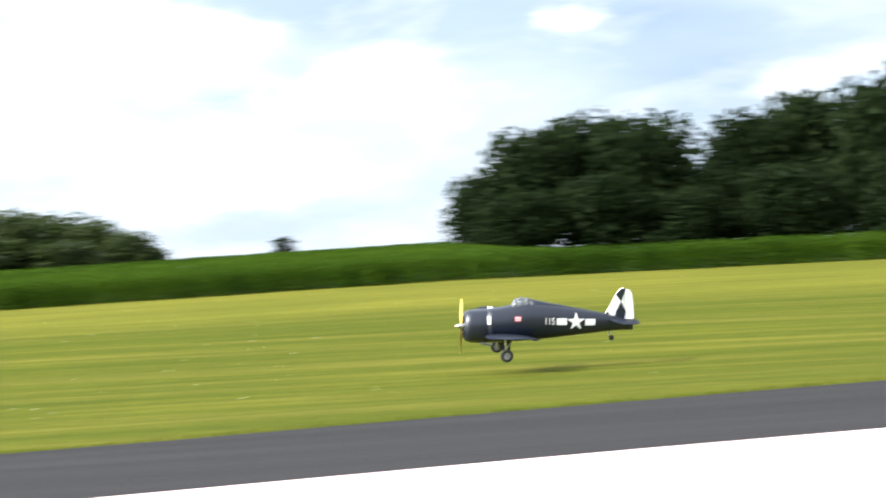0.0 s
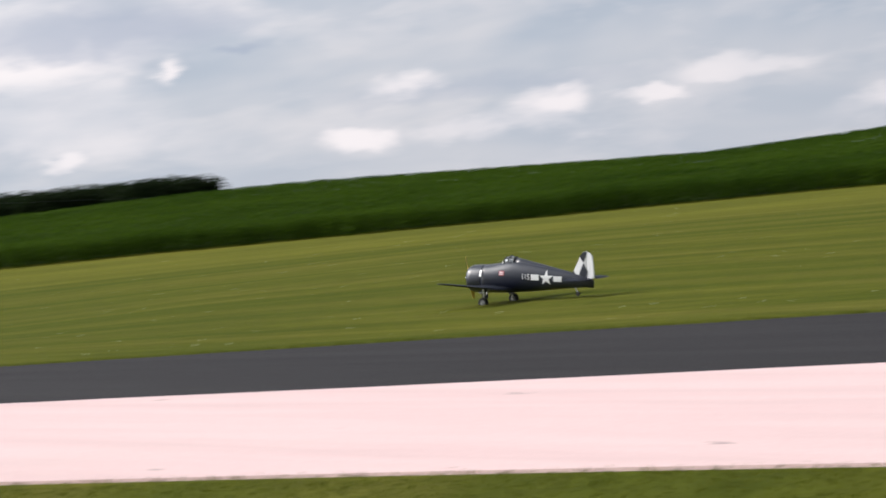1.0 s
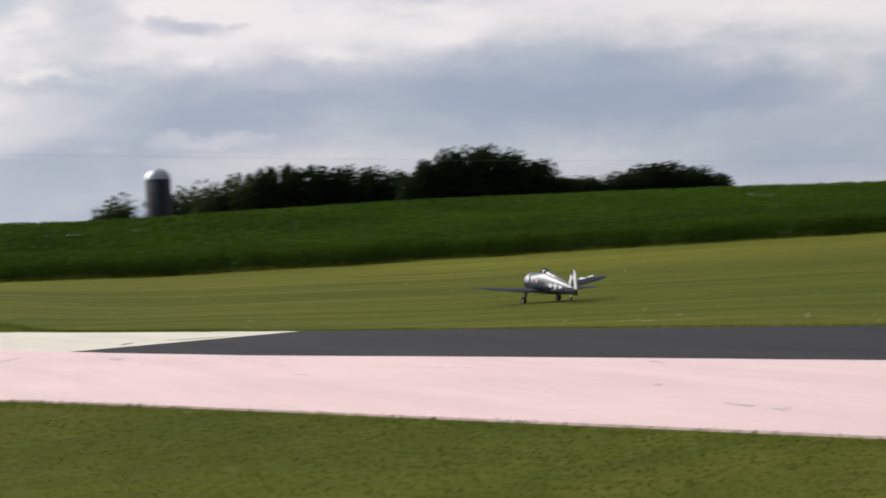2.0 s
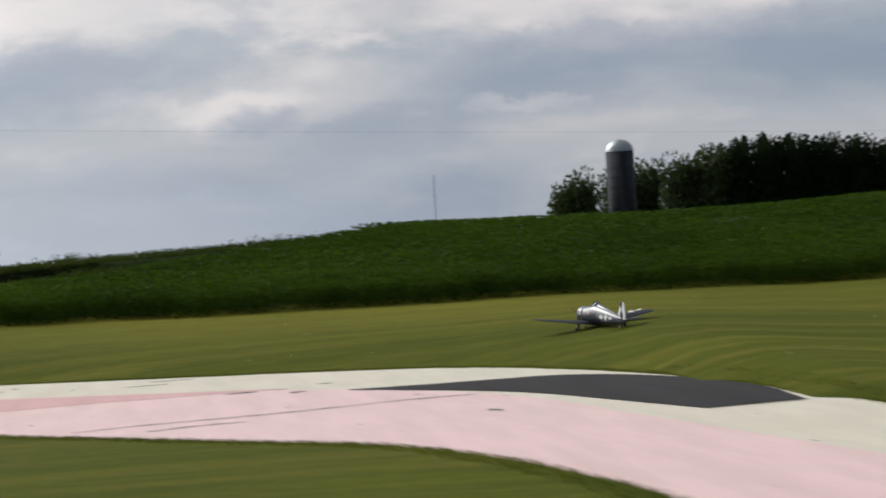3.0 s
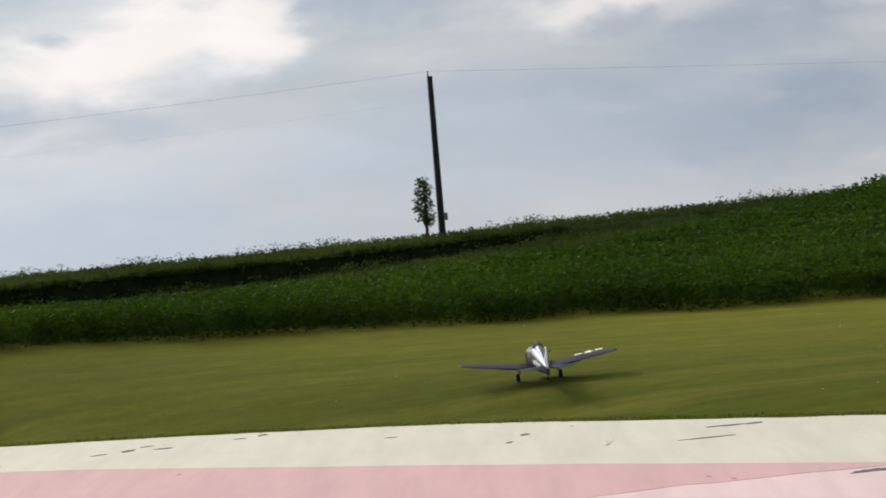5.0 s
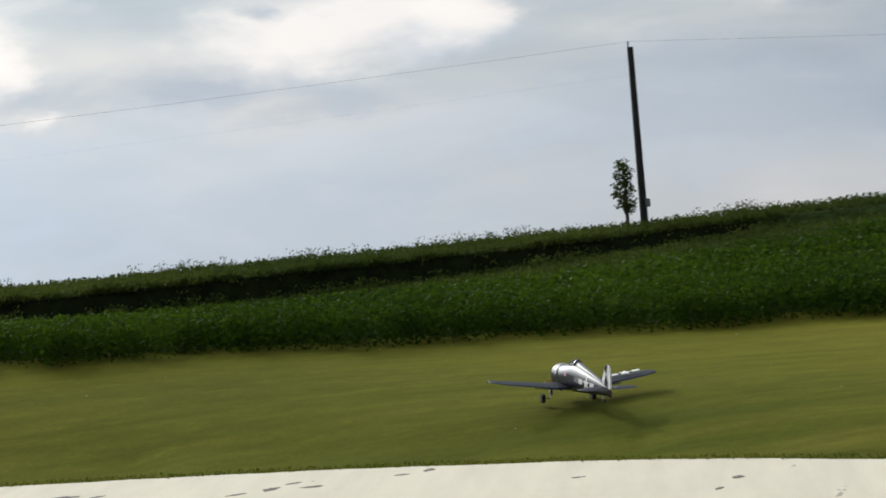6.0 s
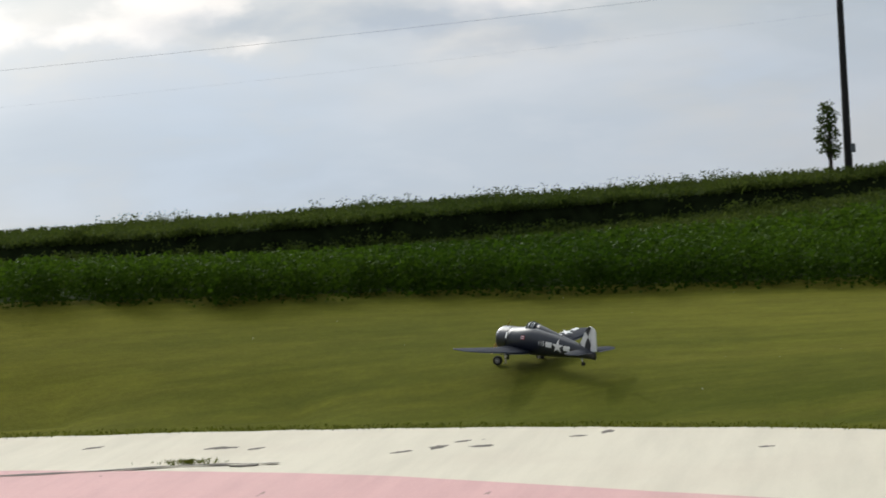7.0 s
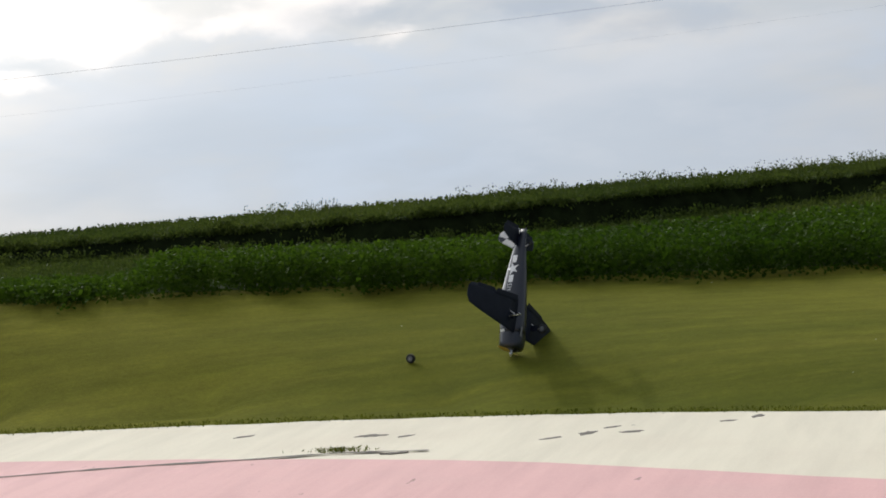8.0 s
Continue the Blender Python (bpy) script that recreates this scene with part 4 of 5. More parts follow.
def bin_(az, d, rad, h):
    x, y = (float(v) for v in polar(az, d))
    root = new("grain_bin")
    root.location = (x, y, float(land(x, y)))
    bm = bmesh.new()
    cyl(bm, (0, 0, -1), (0, 0, h), rad, seg=24)
    part("body", bm, BINSTEEL, root, smooth=True)
    bm = bmesh.new()
    cyl(bm, (0, 0, h), (0, 0, h + rad * 0.55), rad * 1.06, 0.15, seg=24)
    part("roof", bm, BINSTEEL, root)
    bm = bmesh.new()
    cyl(bm, (0, 0, h + rad * 0.55), (0, 0, h + rad * 0.55 + 0.25), 0.18, seg=12)
    part("cap", bm, GREYPAINT, root)
    tagged(root, "galvanised steel grain bin with conical roof", "grain bin", "grain bins")


def build_farm():
    build_silo()
    barn(-7.6, 186, 6.5, 2.5, 0.9, 1.55, -8, "low white barn with dark roof by the silo", BARNWALL, BARNROOF, 0.15)
    barn(-10.0, 178, 2.6, 1.5, 0.55, 1.0, -12, "long low shed with a white gable", BARNWALL, BARNROOF, 0.3)
    barn(-54.5, 166, 5.2, 3.0, 1.5, 2.4, -52, "long grey metal farm shed", SHEDWALL, PALEROOF, 0.1)
    barn(-57.1, 164, 3.4, 3.0, 1.4, 2.4, -60, "dark farm shed with pale roof under trees", BLACK, PALEROOF, -0.3)
    barn(-58.3, 166, 2.0, 2.0, 1.5, 2.4, -60, "small white outbuilding among trees", BARNWALL, BARNROOF, 0.2)
    for az, r, h in ((-52.0, 0.90, 1.95), (-52.8, 0.90, 1.75), (-53.6, 0.95, 2.15)):
        bin_(az, 163, r, h)


POLE_XY = (-11.68, 113.9)


def curve_object(name, pts, radius, mat, parent=None):
    cu = bpy.data.curves.new(name, "CURVE")
    cu.dimensions, cu.bevel_depth, cu.bevel_resolution = "3D", radius, 1
    sp = cu.splines.new("POLY")
    sp.points.add(len(pts) - 1)
    for p, q in zip(sp.points, pts):
        p.co = (*q, 1)
    cu.materials.append(mat)
    ob = new(name, cu)
    if parent is not None:
        ob.parent = parent
    return ob


def build_pole():
    x, y = POLE_XY
    z = float(land(x, y))
    root = new("utility_pole")
    root.matrix_world = Matrix.Translation((x, y, z)) @ pose(0, 0, 0, 0, -0.5, 0)
    h = 4.95
    bm = bmesh.new()
    cyl(bm, (0, 0, -0.4), (0, 0, h), 0.112, 0.085, 14)
    part("post", bm, POLEWOOD, root, smooth=False)
    bm = bmesh.new()
    box(bm, 0.06, 0.20, -0.09, 0.09, 0.55, 0.78, 0.015)
    part("meter_box", bm, GREYPAINT, root, "small grey meter box")
    bm = bmesh.new()
    cyl(bm, (-0.05, 0, h - 0.05), (-0.05, 0, h + 0.16), 0.025, 0.02, 8)
    part("insulator", bm, GREYPAINT, root)
    bm = bmesh.new()
    cyl(bm, (0.085, 0, 0.2), (0.075, 0, h - 0.5), 0.012, seg=6)
    part("conduit", bm, GREYPAINT, root)
    tagged(root, "dark tarred wooden utility pole leaning slightly on the bank", "utility pole")

    def cable(p, q, sag, rad):
        pts = []
        for i in range(33):
            t = i / 32
            v = Vector(p).lerp(Vector(q), t)
            v.z -= sag * 4 * t * (1 - t)
            pts.append(tuple(v))
        ob = curve_object("overhead_cable", pts, rad, GREYPAINT)
        tagged(ob, "thin overhead cable sagging from the pole", "cable", "overhead cables")

    cable((x - 0.08, y, z + h + 0.15), (-66, 86, z + 2.7), 0.5, 0.0030)
    cable((x - 0.08, y, z + h - 0.75), (-66, 86, z + 1.9), 0.5, 0.0009)
    cable((x - 0.08, y, z + h + 0.15), (85, 150, z + 2.6), 0.4, 0.0028)
    # the far mast
    root = new("radio_mast")
    mx, my = (float(v) for v in polar(-4.0, 178))
    root.location = (mx, my, float(land(mx, my)))
    bm = bmesh.new()
    cyl(bm, (0, 0, -0.5), (0, 0, 9.0), 0.035, 0.02, 8)
    part("mast", bm, GREYPAINT, root)
    for k in range(4):
        bm = bmesh.new()
        box(bm, -0.12, 0.12, -0.02, 0.02, 2.6 + k * 1.7, 2.63 + k * 1.7)
        part("rung", bm, GREYPAINT, root)
    tagged(root, "thin grey radio mast on the far skyline", "mast")


# ---------------------------------------------------------------- the aeroplane
# Fuselage stations: x forward of the wing, height of the middle, half width, half height.
STATIONS = ((0.575, 0.0, 0.150, 0.150), (0.56, 0.0, 0.185, 0.188), (0.50, 0.0, 0.205, 0.212), (0.40, 0.0, 0.212, 0.220), (0.29, 0.005, 0.212, 0.222), (0.10, 0.020, 0.205, 0.232), (-0.10, 0.045, 0.195, 0.246), (-0.26, 0.066, 0.185, 0.256), (-0.50, 0.066, 0.168, 0.232), (-0.70, 0.064, 0.150, 0.208), (-0.91, 0.060, 0.128, 0.180), (-1.12, 0.056, 0.102, 0.150), (-1.35, 0.050, 0.070, 0.116), (-1.55, 0.035, 0.042, 0.085), (-1.70, 0.010, 0.020, 0.060))
POWER = 2.3


def station(x):
    s = np.array(STATIONS)[::-1]
    return [float(np.interp(x, s[:, 0], s[:, k])) for k in (1, 2, 3)]


def side_y(x, z):
    zc, w, h = station(x)
    return w * max(0.0, 1 - min(1.0, abs((z - zc) / h)) ** POWER) ** (1 / POWER)


def loft(bm, rings, close_ends=True):
    loops = [[bm.verts.new(p) for p in ring] for ring in rings]
    n = len(loops[0])
    for a_, b_ in zip(loops, loops[1:]):
        for i in range(n):
            bm.faces.new((a_[i], a_[(i + 1) % n], b_[(i + 1) % n], b_[i]))
    if close_ends:
        bm.faces.new(loops[0])
        bm.faces.new(loops[-1])


def fuse_ring(x, grow=0.0, n=28):
    zc, w, h = station(x)
    out = []
    for i in range(n):
        t = 2 * math.pi * i / n
        c, s = math.cos(t), math.sin(t)
        out.append((x, (w + grow) * math.copysign(abs(c) ** (2 / POWER), c), zc + (h + grow) * math.copysign(abs(s) ** (2 / POWER), s)))
    return out


def airfoil(xl, chord, y, z, thick, n=9):
    """A ring round a wing section: leading edge at xl, flat-bottomed."""
    up = [(xl - chord * t, y, z + thick * chord * (2.6 * math.sqrt(t) * (1 - t) + 0.02)) for t in [(i / n) ** 1.6 for i in range(n + 1)]]
    dn = [(xl - chord * t, y, z - thick * chord * (1.1 * math.sqrt(t) * (1 - t) + 0.02)) for t in [(i / n) ** 1.6 for i in range(n, -1, -1)]]
    return up + dn


def decal(name, outline, mat, parent, side, lift=0.004, cuts=3):
    """A painted shape that hugs the fuselage side: outline in x and z."""
    bm = bmesh.new()
    ring = [bm.verts.new((x, 0, z)) for x, z in outline]
    mid = bm.verts.new((sum(x for x, z in outline) / len(outline), 0, sum(z for x, z in outline) / len(outline)))
    for p, q in zip(ring, ring[1:] + ring[:1]):
        bm.faces.new((p, q, mid))
    for _ in range(cuts):
        bmesh.ops.subdivide_edges(bm, edges=bm.edges[:], cuts=1, use_grid_fill=True)
    for v in bm.verts:
        v.co.y = side * (side_y(v.co.x, v.co.z) + lift)
    return part(name, bm, mat, parent)


def star(cx, cz, r):
    return [(cx + (r if i % 2 == 0 else r * 0.40) * math.sin(math.pi * i / 5), cz + (r if i % 2 == 0 else r * 0.40) * math.cos(math.pi * i / 5)) for i in range(10)]


def rect(x0, x1, z0, z1):
    return [(x0, z0), (x1, z0), (x1, z1), (x0, z1)]


def wheel_parts(parent, at, rad=0.085, wide=0.038):
    x, y, z = at
    bm = bmesh.new()
    prof = [(rad * 0.55, -wide * 0.8), (rad * 0.82, -wide), (rad * 0.97, -wide * 0.6), (rad, 0), (rad * 0.97, wide * 0.6), (rad * 0.82, wide), (rad * 0.55, wide * 0.8)]
    n = 24
    rings = [[(x + r * math.cos(2 * math.pi * i / n), y + w_, z + r * math.sin(2 * math.pi * i / n)) for i in range(n)] for r, w_ in prof]
    loft(bm, rings, False)
    tyre = part("tyre", bm, RUBBER, parent, smooth=True)
    bm = bmesh.new()
    cyl(bm, (x, y - wide * 0.7, z), (x, y + wide * 0.7, z), rad * 0.58, seg=20)
    part("hub", bm, GREYPAINT, parent, "dull grey hub")
    return tyre


GEAR_Y, GEAR_X, WHEEL_Z = 0.41, 0.06, -0.335


def build_plane():
    root = new("model_aeroplane")
    xs = [-1.70, -1.62, -1.55, -1.45, -1.35, -1.2, -1.05, -0.91, -0.75, -0.6, -0.45, -0.3, -0.2, -0.1, 0.0, 0.1, 0.2, 0.285]
    bm = bmesh.new()
    loft(bm, [fuse_ring(x) for x in xs])
    fus = part("fuselage", bm, NAVY, root, "glossy navy blue fuselage", True)
    bm = bmesh.new()
    loft(bm, [fuse_ring(x, 0.004 if x < 0.55 else 0) for x in (0.29, 0.33, 0.40, 0.46, 0.50, 0.53, 0.56, 0.575)], False)
    loft(bm, [fuse_ring(0.575, -0.03), fuse_ring(0.45, -0.03)], False)
    cowl = part("cowling", bm, NAVY, root, "round navy engine cowling", True)
    bm = bmesh.new()
    loft(bm, [fuse_ring(0.288, -0.012), fuse_ring(0.262, -0.012)], True)
    part("cowl_gap", bm, BLACK, root)
    for sgn in (-1, 1):
        bm = bmesh.new()
        ring = [p for p in fuse_ring(0.29, 0.008, 40) if 0.02 < p[2] < 0.17 and p[1] * sgn > 0]
        ring2 = [(0.245, p[1] * 1.06, p[2] * 1.04) for p in ring]
        v0, v1 = [bm.verts.new(p) for p in ring], [bm.verts.new(p) for p in ring2]
        for i in range(len(ring) - 1):
            bm.faces.new((v0[i], v0[i + 1], v1[i + 1], v1[i]))
        part("cowl_flap", bm, WHITEPAINT, root, "bright pale cooling flap")
    bm = bmesh.new()
    cyl(bm, (0.47, 0, 0), (0.565, 0, 0), 0.07, 0.05, 16)
    for i in range(9):
        t = 2 * math.pi * i / 9
        cyl(bm, (0.48, 0.06 * math.cos(t), 0.06 * math.sin(t)), (0.48, 0.14 * math.cos(t), 0.14 * math.sin(t)), 0.024, seg=8)
    part("engine", bm, GREYPAINT, root, "grey dummy radial engine")
    # canopy
    bm = bmesh.new()
    rings = []
    for x, w, z1 in ((-0.05, 0.085, 0.275), (-0.10, 0.095, 0.36), (-0.18, 0.098, 0.385), (-0.27, 0.090, 0.372)):
        rings.append([(x, w * math.cos(t) * (1 if abs(math.cos(t)) < 0.8 else 1.0), 0.25 + (z1 - 0.25) * math.sin(t) ** 0.8) for t in [math.pi * i / 10 for i in range(11)]])
    loops = [[bm.verts.new(p) for p in r] for r in rings]
    for a_, b_ in zip(loops, loops[1:]):
        for i in range(10):
            bm.faces.new((a_[i], a_[i + 1], b_[i + 1], b_[i]))
    canopy = part("canopy", bm, GLASS, root, "clear canopy glazing", True)
    for x, w, z1 in ((-0.055, 0.088, 0.28), (-0.105, 0.099, 0.366), (-0.185, 0.102, 0.391), (-0.272, 0.094, 0.378)):
        pts = [(x, w * math.cos(t), 0.25 + (z1 - 0.25) * math.sin(t) ** 0.8) for t in [math.pi * i / 12 for i in range(13)]]
        curve_object("canopy_frame", pts, 0.007, NAVY, canopy)
    bm = bmesh.new()
    box(bm, -0.25, -0.08, -0.07, 0.07, 0.20, 0.285, 0.01)
    part("cockpit_floor", bm, BLACK, root)
    # turtle deck behind the canopy
    bm = bmesh.new()
    rings = []
    for x in (-0.268, -0.4, -0.6, -0.85, -1.1, -1.34):
        f = (x + 0.268) / (-1.34 + 0.268)
        zc, w, h = station(x)
        zt = 0.372 + (0.172 - 0.372) * f
        ww = 0.088 * (1 - f) + 0.02 * f
        base = zc + h * 0.72
        rings.append([(x, ww * math.cos(t) * (1.25 if math.sin(t) < 0.1 else 1.0), base + (zt - base) * max(0, math.sin(t)) ** 0.9) for t in [math.pi * i / 10 for i in range(11)]])
    loops = [[bm.verts.new(p) for p in r] for r in rings]
    for a_, b_ in zip(loops, loops[1:]):
        for i in range(10):
            bm.faces.new((a_[i], a_[i + 1], b_[i + 1], b_[i]))
    bm.faces.new(loops[0])
    part("spine", bm, NAVY, root, smooth=True)
    # wings
    for sgn in (1, -1):
        bm = bmesh.new()
        loft(bm, [airfoil(xl, c, sgn * y, z, t) for y, xl, c, z, t in ((0.10, 0.33, 0.66, -0.115, 0.060), (0.45, 0.31, 0.62, -0.105, 0.056), (0.90, 0.265, 0.53, -0.045, 0.050), (1.36, 0.215, 0.44, 0.014, 0.044), (1.56, 0.180, 0.36, 0.042, 0.036), (1.63, 0.10, 0.20, 0.050, 0.030))])
        wing = part("wing", bm, WINGNAVY, root, "broad navy wing", True)
        bm = bmesh.new()
        loft(bm, [airfoil(xl, c, sgn * y, z, 0.05) for y, xl, c, z in ((0.20, -0.262, 0.11, -0.135), (0.84, -0.218, 0.09, -0.078))])
        part("flap", bm, WINGNAVY, wing)
        bm = bmesh.new()
        loft(bm, [airfoil(xl, c, sgn * y, z, 0.05) for y, xl, c, z in ((0.88, -0.215, 0.085, -0.050), (1.36, -0.178, 0.065, 0.012))])
        part("aileron", bm, WINGNAVY, wing)
        # tailplane
        bm = bmesh.new()
        loft(bm, [airfoil(xl, c, sgn * y, 0.095, t) for y, xl, c, t in ((0.02, -1.36, 0.33, 0.035), (0.30, -1.40, 0.28, 0.032), (0.52, -1.46, 0.20, 0.028), (0.56, -1.50, 0.10, 0.02))])
        tail = part("tailplane", bm, WINGNAVY, root, smooth=True)
        bm = bmesh.new()
        loft(bm, [airfoil(xl, c, sgn * y, 0.095, 0.04) for y, xl, c in ((0.05, -1.685, 0.07), (0.48, -1.655, 0.055))])
        part("elevator", bm, WINGNAVY, tail)
    # wing insignia on the upper face of one wing
    def wing_decal(name, outline, mat):
        bm = bmesh.new()
        f = bm.faces.new([bm.verts.new((x, y, 0)) for x, y in outline])
        bmesh.ops.triangulate(bm, faces=[f])
        for v in bm.verts:
            v.co.z = 0.052 + (-v.co.y - 1.05) * 0.135 - (0.06 - v.co.x) * 0.07
        part(name, bm, mat, root)
    wing_decal("insignia_star", [(0.03 + (x - 0.0), -1.05 - z) for x, z in star(0, 0, 0.13)], WHITEPAINT)
    wing_decal("insignia_bar", [(-0.01, -1.19), (0.07, -1.19), (0.07, -1.34), (-0.01, -1.34)], WHITEPAINT)
    wing_decal("insignia_bar", [(-0.01, -0.91), (0.07, -0.91), (0.07, -0.76), (-0.01, -0.76)], WHITEPAINT)
    # fin and rudder
    def plate(name, outline, half, mat, edge=0.3, label=""):
        bm = bmesh.new()
        cx, cz = sum(p[0] for p in outline) / len(outline), sum(p[1] for p in outline) / len(outline)
        rings = []
        for yy, k in ((-half, 0.96), (-half * edge, 1.0), (half * edge, 1.0), (half, 0.96)):
            rings.append([(cx + (x - cx) * k, yy, cz + (z - cz) * k) for x, z in outline])
        loft(bm, rings)
        return part(name, bm, mat, root, label)
    fin = plate("fin", [(-1.30, 0.13), (-1.40, 0.30), (-1.47, 0.45), (-1.52, 0.505), (-1.575, 0.515), (-1.575, 0.08), (-1.35, 0.08)], 0.018, WHITEPAINT, label="white fin with dark diamonds")
    plate("rudder", [(-1.58, 0.505), (-1.64, 0.49), (-1.68, 0.44), (-1.70, 0.30), (-1.715, 0.10), (-1.58, 0.06)], 0.014, WHITEPAINT, label="plain white rudder")
    for sgn in (1, -1):
        def fin_mark(outline, mat=NAVY):
            bm = bmesh.new()
            bm.faces.new([bm.verts.new((x, sgn * 0.0215, z)) for x, z in outline])
            part("fin_diamond", bm, mat, root)
        fin_mark([(-1.455, 0.43), (-1.53, 0.505), (-1.575, 0.512), (-1.59, 0.50), (-1.53, 0.335)])
        fin_mark([(-1.53, 0.335), (-1.60, 0.20), (-1.575, 0.095), (-1.45, 0.115), (-1.465, 0.20)])
        fin_mark([(-1.305, 0.135), (-1.35, 0.205), (-1.385, 0.135), (-1.36, 0.12)])
        # fuselage markings
        decal("insignia_star", star(-0.91, 0.075, 0.125), WHITEPAINT, root, sgn)
        decal("insignia_bar", rect(-0.785, -0.645, 0.035, 0.125), WHITEPAINT, root, sgn)
        decal("insignia_bar", rect(-1.175, -1.035, 0.025, 0.110), WHITEPAINT, root, sgn)
        decal("flag_panel", rect(-0.165, -0.075, 0.085, 0.155), REDPAINT, root, sgn)
        decal("flag_stripe", rect(-0.158, -0.082, 0.098, 0.112), WHITEPAINT, root, sgn, 0.007)
        decal("flag_stripe", rect(-0.158, -0.082, 0.128, 0.142), WHITEPAINT, root, sgn, 0.007)
        cu = bpy.data.curves.new("number", "FONT")
        cu.body, cu.size, cu.align_x, cu.align_y = "115", 0.125, "CENTER", "CENTER"
        tmp = new("number", cu)
        me = bpy.data.meshes.new_from_object(tmp)
        bpy.data.objects.remove(tmp)
        for v in me.vertices:
            x, z = -0.55 - sgn * v.co.x * 0.80, 0.08 + v.co.y
            v.co = (x, sgn * (side_y(x, z) + 0.005), z)
        me.materials.append(WHITEPAINT)
        num = new("number", me)
        num.parent = root
    # undercarriage
    for sgn in (1, -1):
        bm = bmesh.new()
        cyl(bm, (GEAR_X + 0.02, sgn * GEAR_Y, -0.10), (GEAR_X, sgn * GEAR_Y, WHEEL_Z + 0.02), 0.017, seg=10)
        cyl(bm, (GEAR_X, sgn * (GEAR_Y - 0.02), WHEEL_Z), (GEAR_X, sgn * (GEAR_Y + 0.06), WHEEL_Z), 0.012, seg=8)
        cyl(bm, (GEAR_X - 0.09, sgn * GEAR_Y, -0.12), (GEAR_X + 0.01, sgn * GEAR_Y, -0.25), 0.009, seg=8)
        leg = part("landing_leg", bm, METAL, root, "bare metal landing leg")
        bm = bmesh.new()
        box(bm, GEAR_X - 0.055, GEAR_X + 0.06, sgn * (GEAR_Y - 0.03) - 0.004, sgn * (GEAR_Y - 0.03) + 0.004, -0.27, -0.13, 0.003)
        part("leg_fairing", bm, NAVY, leg)
        if sgn < 0:
            wheel_parts(root, (GEAR_X, sgn * (GEAR_Y + 0.03), WHEEL_Z))
    bm = bmesh.new()
    cyl(bm, (-1.36, 0, -0.05), (-1.41, 0, -0.14), 0.012, seg=8)
    part("tail_leg", bm, METAL, root)
    bm = bmesh.new()
    cyl(bm, (-1.415, -0.016, -0.155), (-1.415, 0.016, -0.155), 0.034, seg=16)
    part("tail_wheel", bm, RUBBER, root)
    bm = bmesh.new()
    cyl(bm, (0.36, 0.10, -0.215), (0.20, 0.12, -0.235), 0.016, seg=8)
    part("exhaust", bm, GREYPAINT, root)
    # propeller
    bm = bmesh.new()
    rings = []
    for r, tw, ch in ((-0.36, 20, 0.035), (-0.28, 26, 0.06), (-0.15, 38, 0.065), (-0.04, 55, 0.035), (0.04, -55, 0.035), (0.15, -38, 0.065), (0.28, -26, 0.06), (0.36, -20, 0.035)):
        t = radians(tw)
        rings.append([(ch * 0.5 * math.sin(t) * s + 0.006 * k, ch * 0.5 * math.cos(t) * s, r) for s, k in ((-1, 0), (0, 1), (1, 0), (0, -1))])
    loft(bm, rings)
    prop = part("propeller", bm, PROPWOOD, root, "yellow two-bladed wooden propeller")
    prop.location = (0.61, 0, 0)
    bm = bmesh.new()
    cyl(bm, (-0.04, 0, 0), (0.04, 0, 0), 0.035, 0.03, 14)
    cyl(bm, (0.04, 0, 0), (0.085, 0, 0), 0.03, 0.008, 14)
    part("spinner", bm, METAL, prop, "bare metal spinner")
    tagged(root, "navy blue radio-controlled fighter aeroplane with white star markings", "model aeroplane")
    return root, prop


def build_loose_wheel():
    root = new("loose_wheel")
    wheel_parts(root, (0, 0, 0))
    bm = bmesh.new()
    cyl(bm, (0, -0.05, 0), (0, 0.05, 0), 0.012, seg=8)
    part("axle", bm, METAL, root)
    return tagged(root, "black rubber main wheel that breaks off the aeroplane", "wheel")


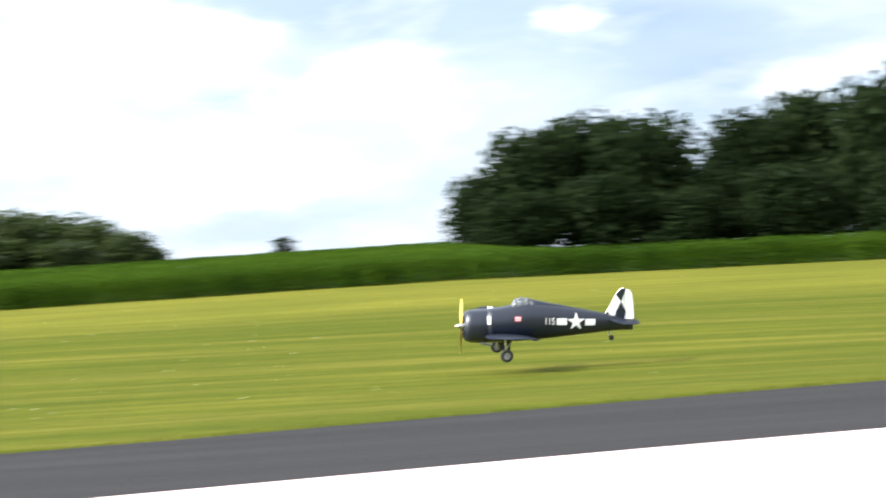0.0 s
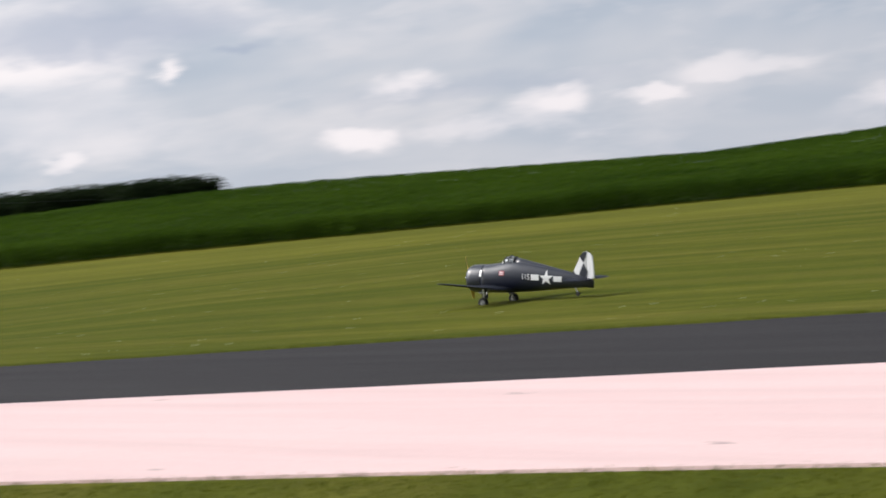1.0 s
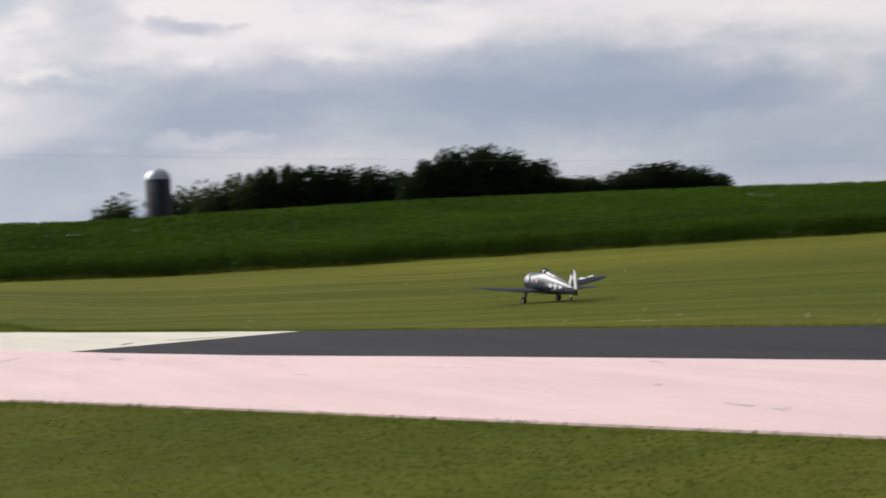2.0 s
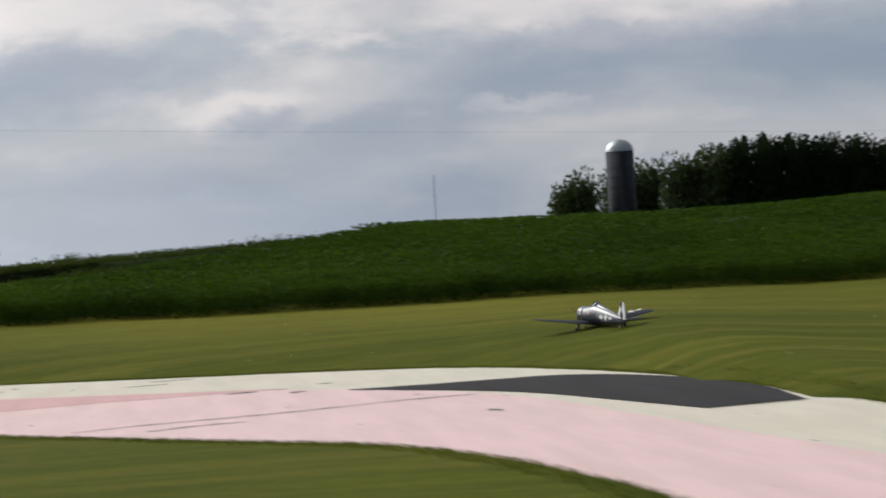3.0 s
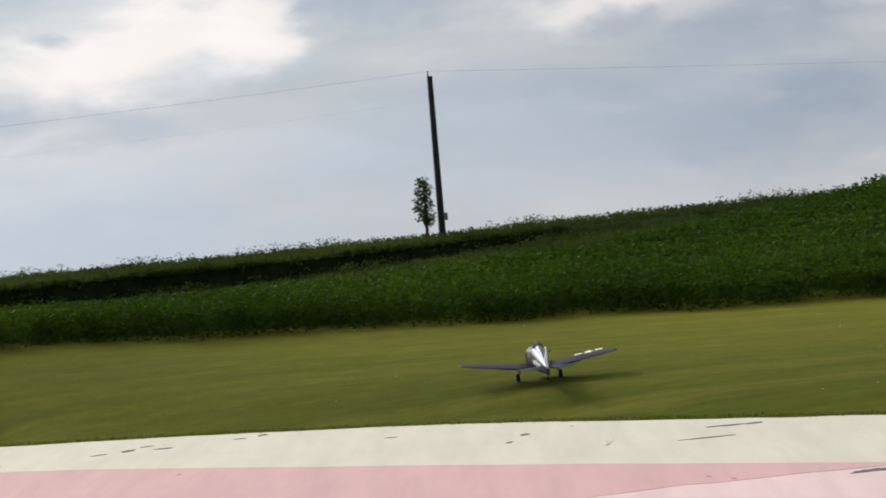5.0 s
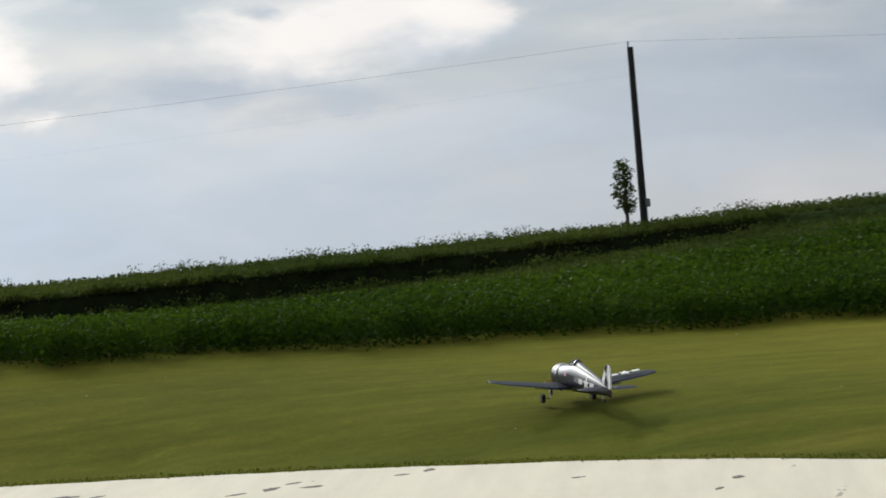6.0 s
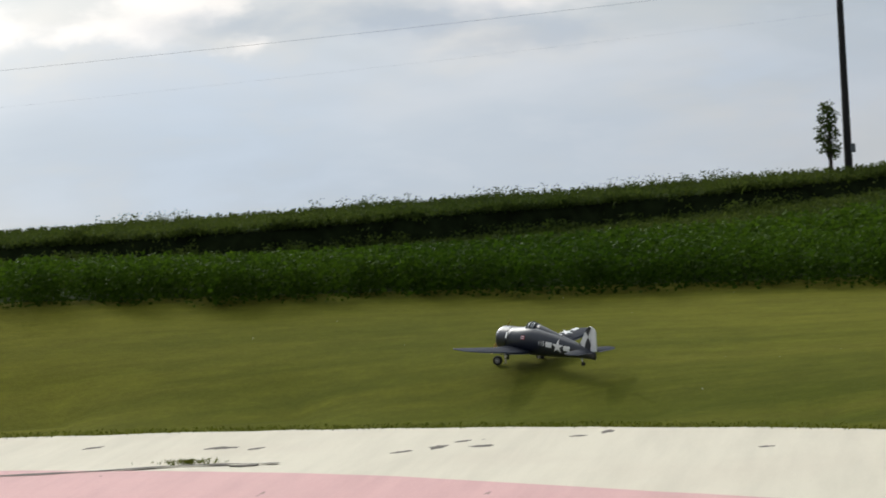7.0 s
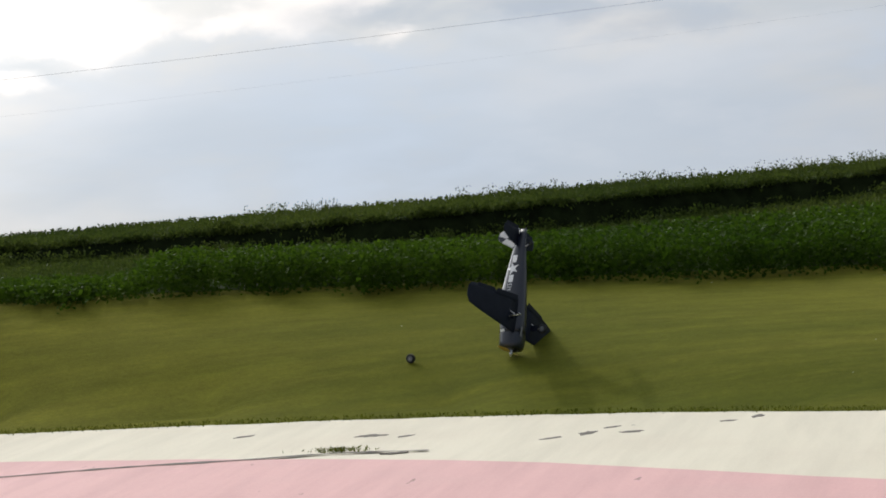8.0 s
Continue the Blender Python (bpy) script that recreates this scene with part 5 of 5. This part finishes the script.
PLANE_ROWS = (
    (0.0, 33.17, 9.35, 0.49, -7.6, -4.7, 114.6),
    (0.2, 32.79, 13.97, 0.37, -4.5, -5.3, 113.9),
    (0.5, 28.56, 20.26, 0.24, 0.2, -5.7, 112.8),
    (0.8, 26.68, 28.31, 0.26, -0.3, -6.1, 110.9),
    (1.0, 24.72, 32.96, 0.26, -0.7, -6.4, 109.6),
    (1.2, 22.69, 37.19, 0.27, -0.3, -6.4, 106.4),
    (1.5, 20.11, 44.45, 0.32, 0.4, -6.5, 101.5),
    (1.8, 18.05, 52.05, 0.38, -1.1, -7.1, 100.8),
    (2.0, 16.71, 56.71, 0.38, -2.1, -7.5, 100.4),
    (2.2, 15.35, 60.98, 0.40, -1.6, -6.5, 100.6),
    (3.3, 0.26, 84.86, 0.96, -0.5, -5.4, 107.2),
    (3.5, -1.25, 85.00, 0.92, -0.5, -4.9, 107.3),
    (4.0, -3.91, 85.50, 0.92, 0.2, -3.2, 99.8),
    (4.5, -7.15, 86.72, 0.94, -1.2, -6.0, 93.8),
    (5.0, -9.56, 87.81, 0.92, -1.8, -4.9, 95.3),
    (6.5, -14.73, 89.65, 1.07, 3.1, -7.1, 126.2),
    (7.0, -16.94, 89.87, 1.05, -0.7, -7.1, 142.5),
    (7.2, -17.60, 89.59, 1.16, 0.2, 4.5, 156.6),
    (7.3, -18.17, 89.97, 1.30, 6.4, 15.9, 162.6),
    (7.4, -18.44, 89.90, 1.23, 13.2, 26.5, 174.1),
    (7.5, -18.90, 90.37, 1.24, 12.6, 34.6, 180.1),
    (7.6, -19.28, 90.45, 1.34, 19.8, 44.5, 187.2),
    (7.8, -19.67, 90.42, 1.47, 47.4, 60.1, 215.4),
    (8.0, -19.81, 90.13, 1.30, 94.5, 65.6, 257.5),
)
WHEEL_ROWS = ((7.0, -17.45, 89.9, 0.74), (7.2, -18.3, 90.3, 0.77), (7.4, -19.10, 90.4, 0.74), (7.5, -19.72, 90.6, 0.76), (7.6, -20.3, 90.8, 0.86), (7.8, -21.1, 90.6, 0.82), (8.0, -21.7, 89.9, 0.71))


def motions():
    walk(plane, [(t, pose(*r)) for t, *r in PLANE_ROWS])
    spin = []
    for i in range(81):
        t = i / 10
        turn = 70.0 * min(i, 76)
        spin.append((t, pose(0.61, 0, 0, turn % 360, 0, 0)))
    walk(propeller, spin)
    rows = [(t, pose(*r) @ pose(GEAR_X, GEAR_Y + 0.03, WHEEL_Z)) for t, *r in PLANE_ROWS if t <= 6.5]
    rows += [(t, pose(x, y, z, 0, 40.0 * i, 170)) for i, (t, x, y, z) in enumerate(WHEEL_ROWS)]
    walk(loose_wheel, rows)


build_ground()
build_runway()
build_chips()
build_crop()
build_bank()
build_tufts()
build_trees()
build_farm()
build_pole()
plane, propeller = build_plane()
loose_wheel = build_loose_wheel()
motions()
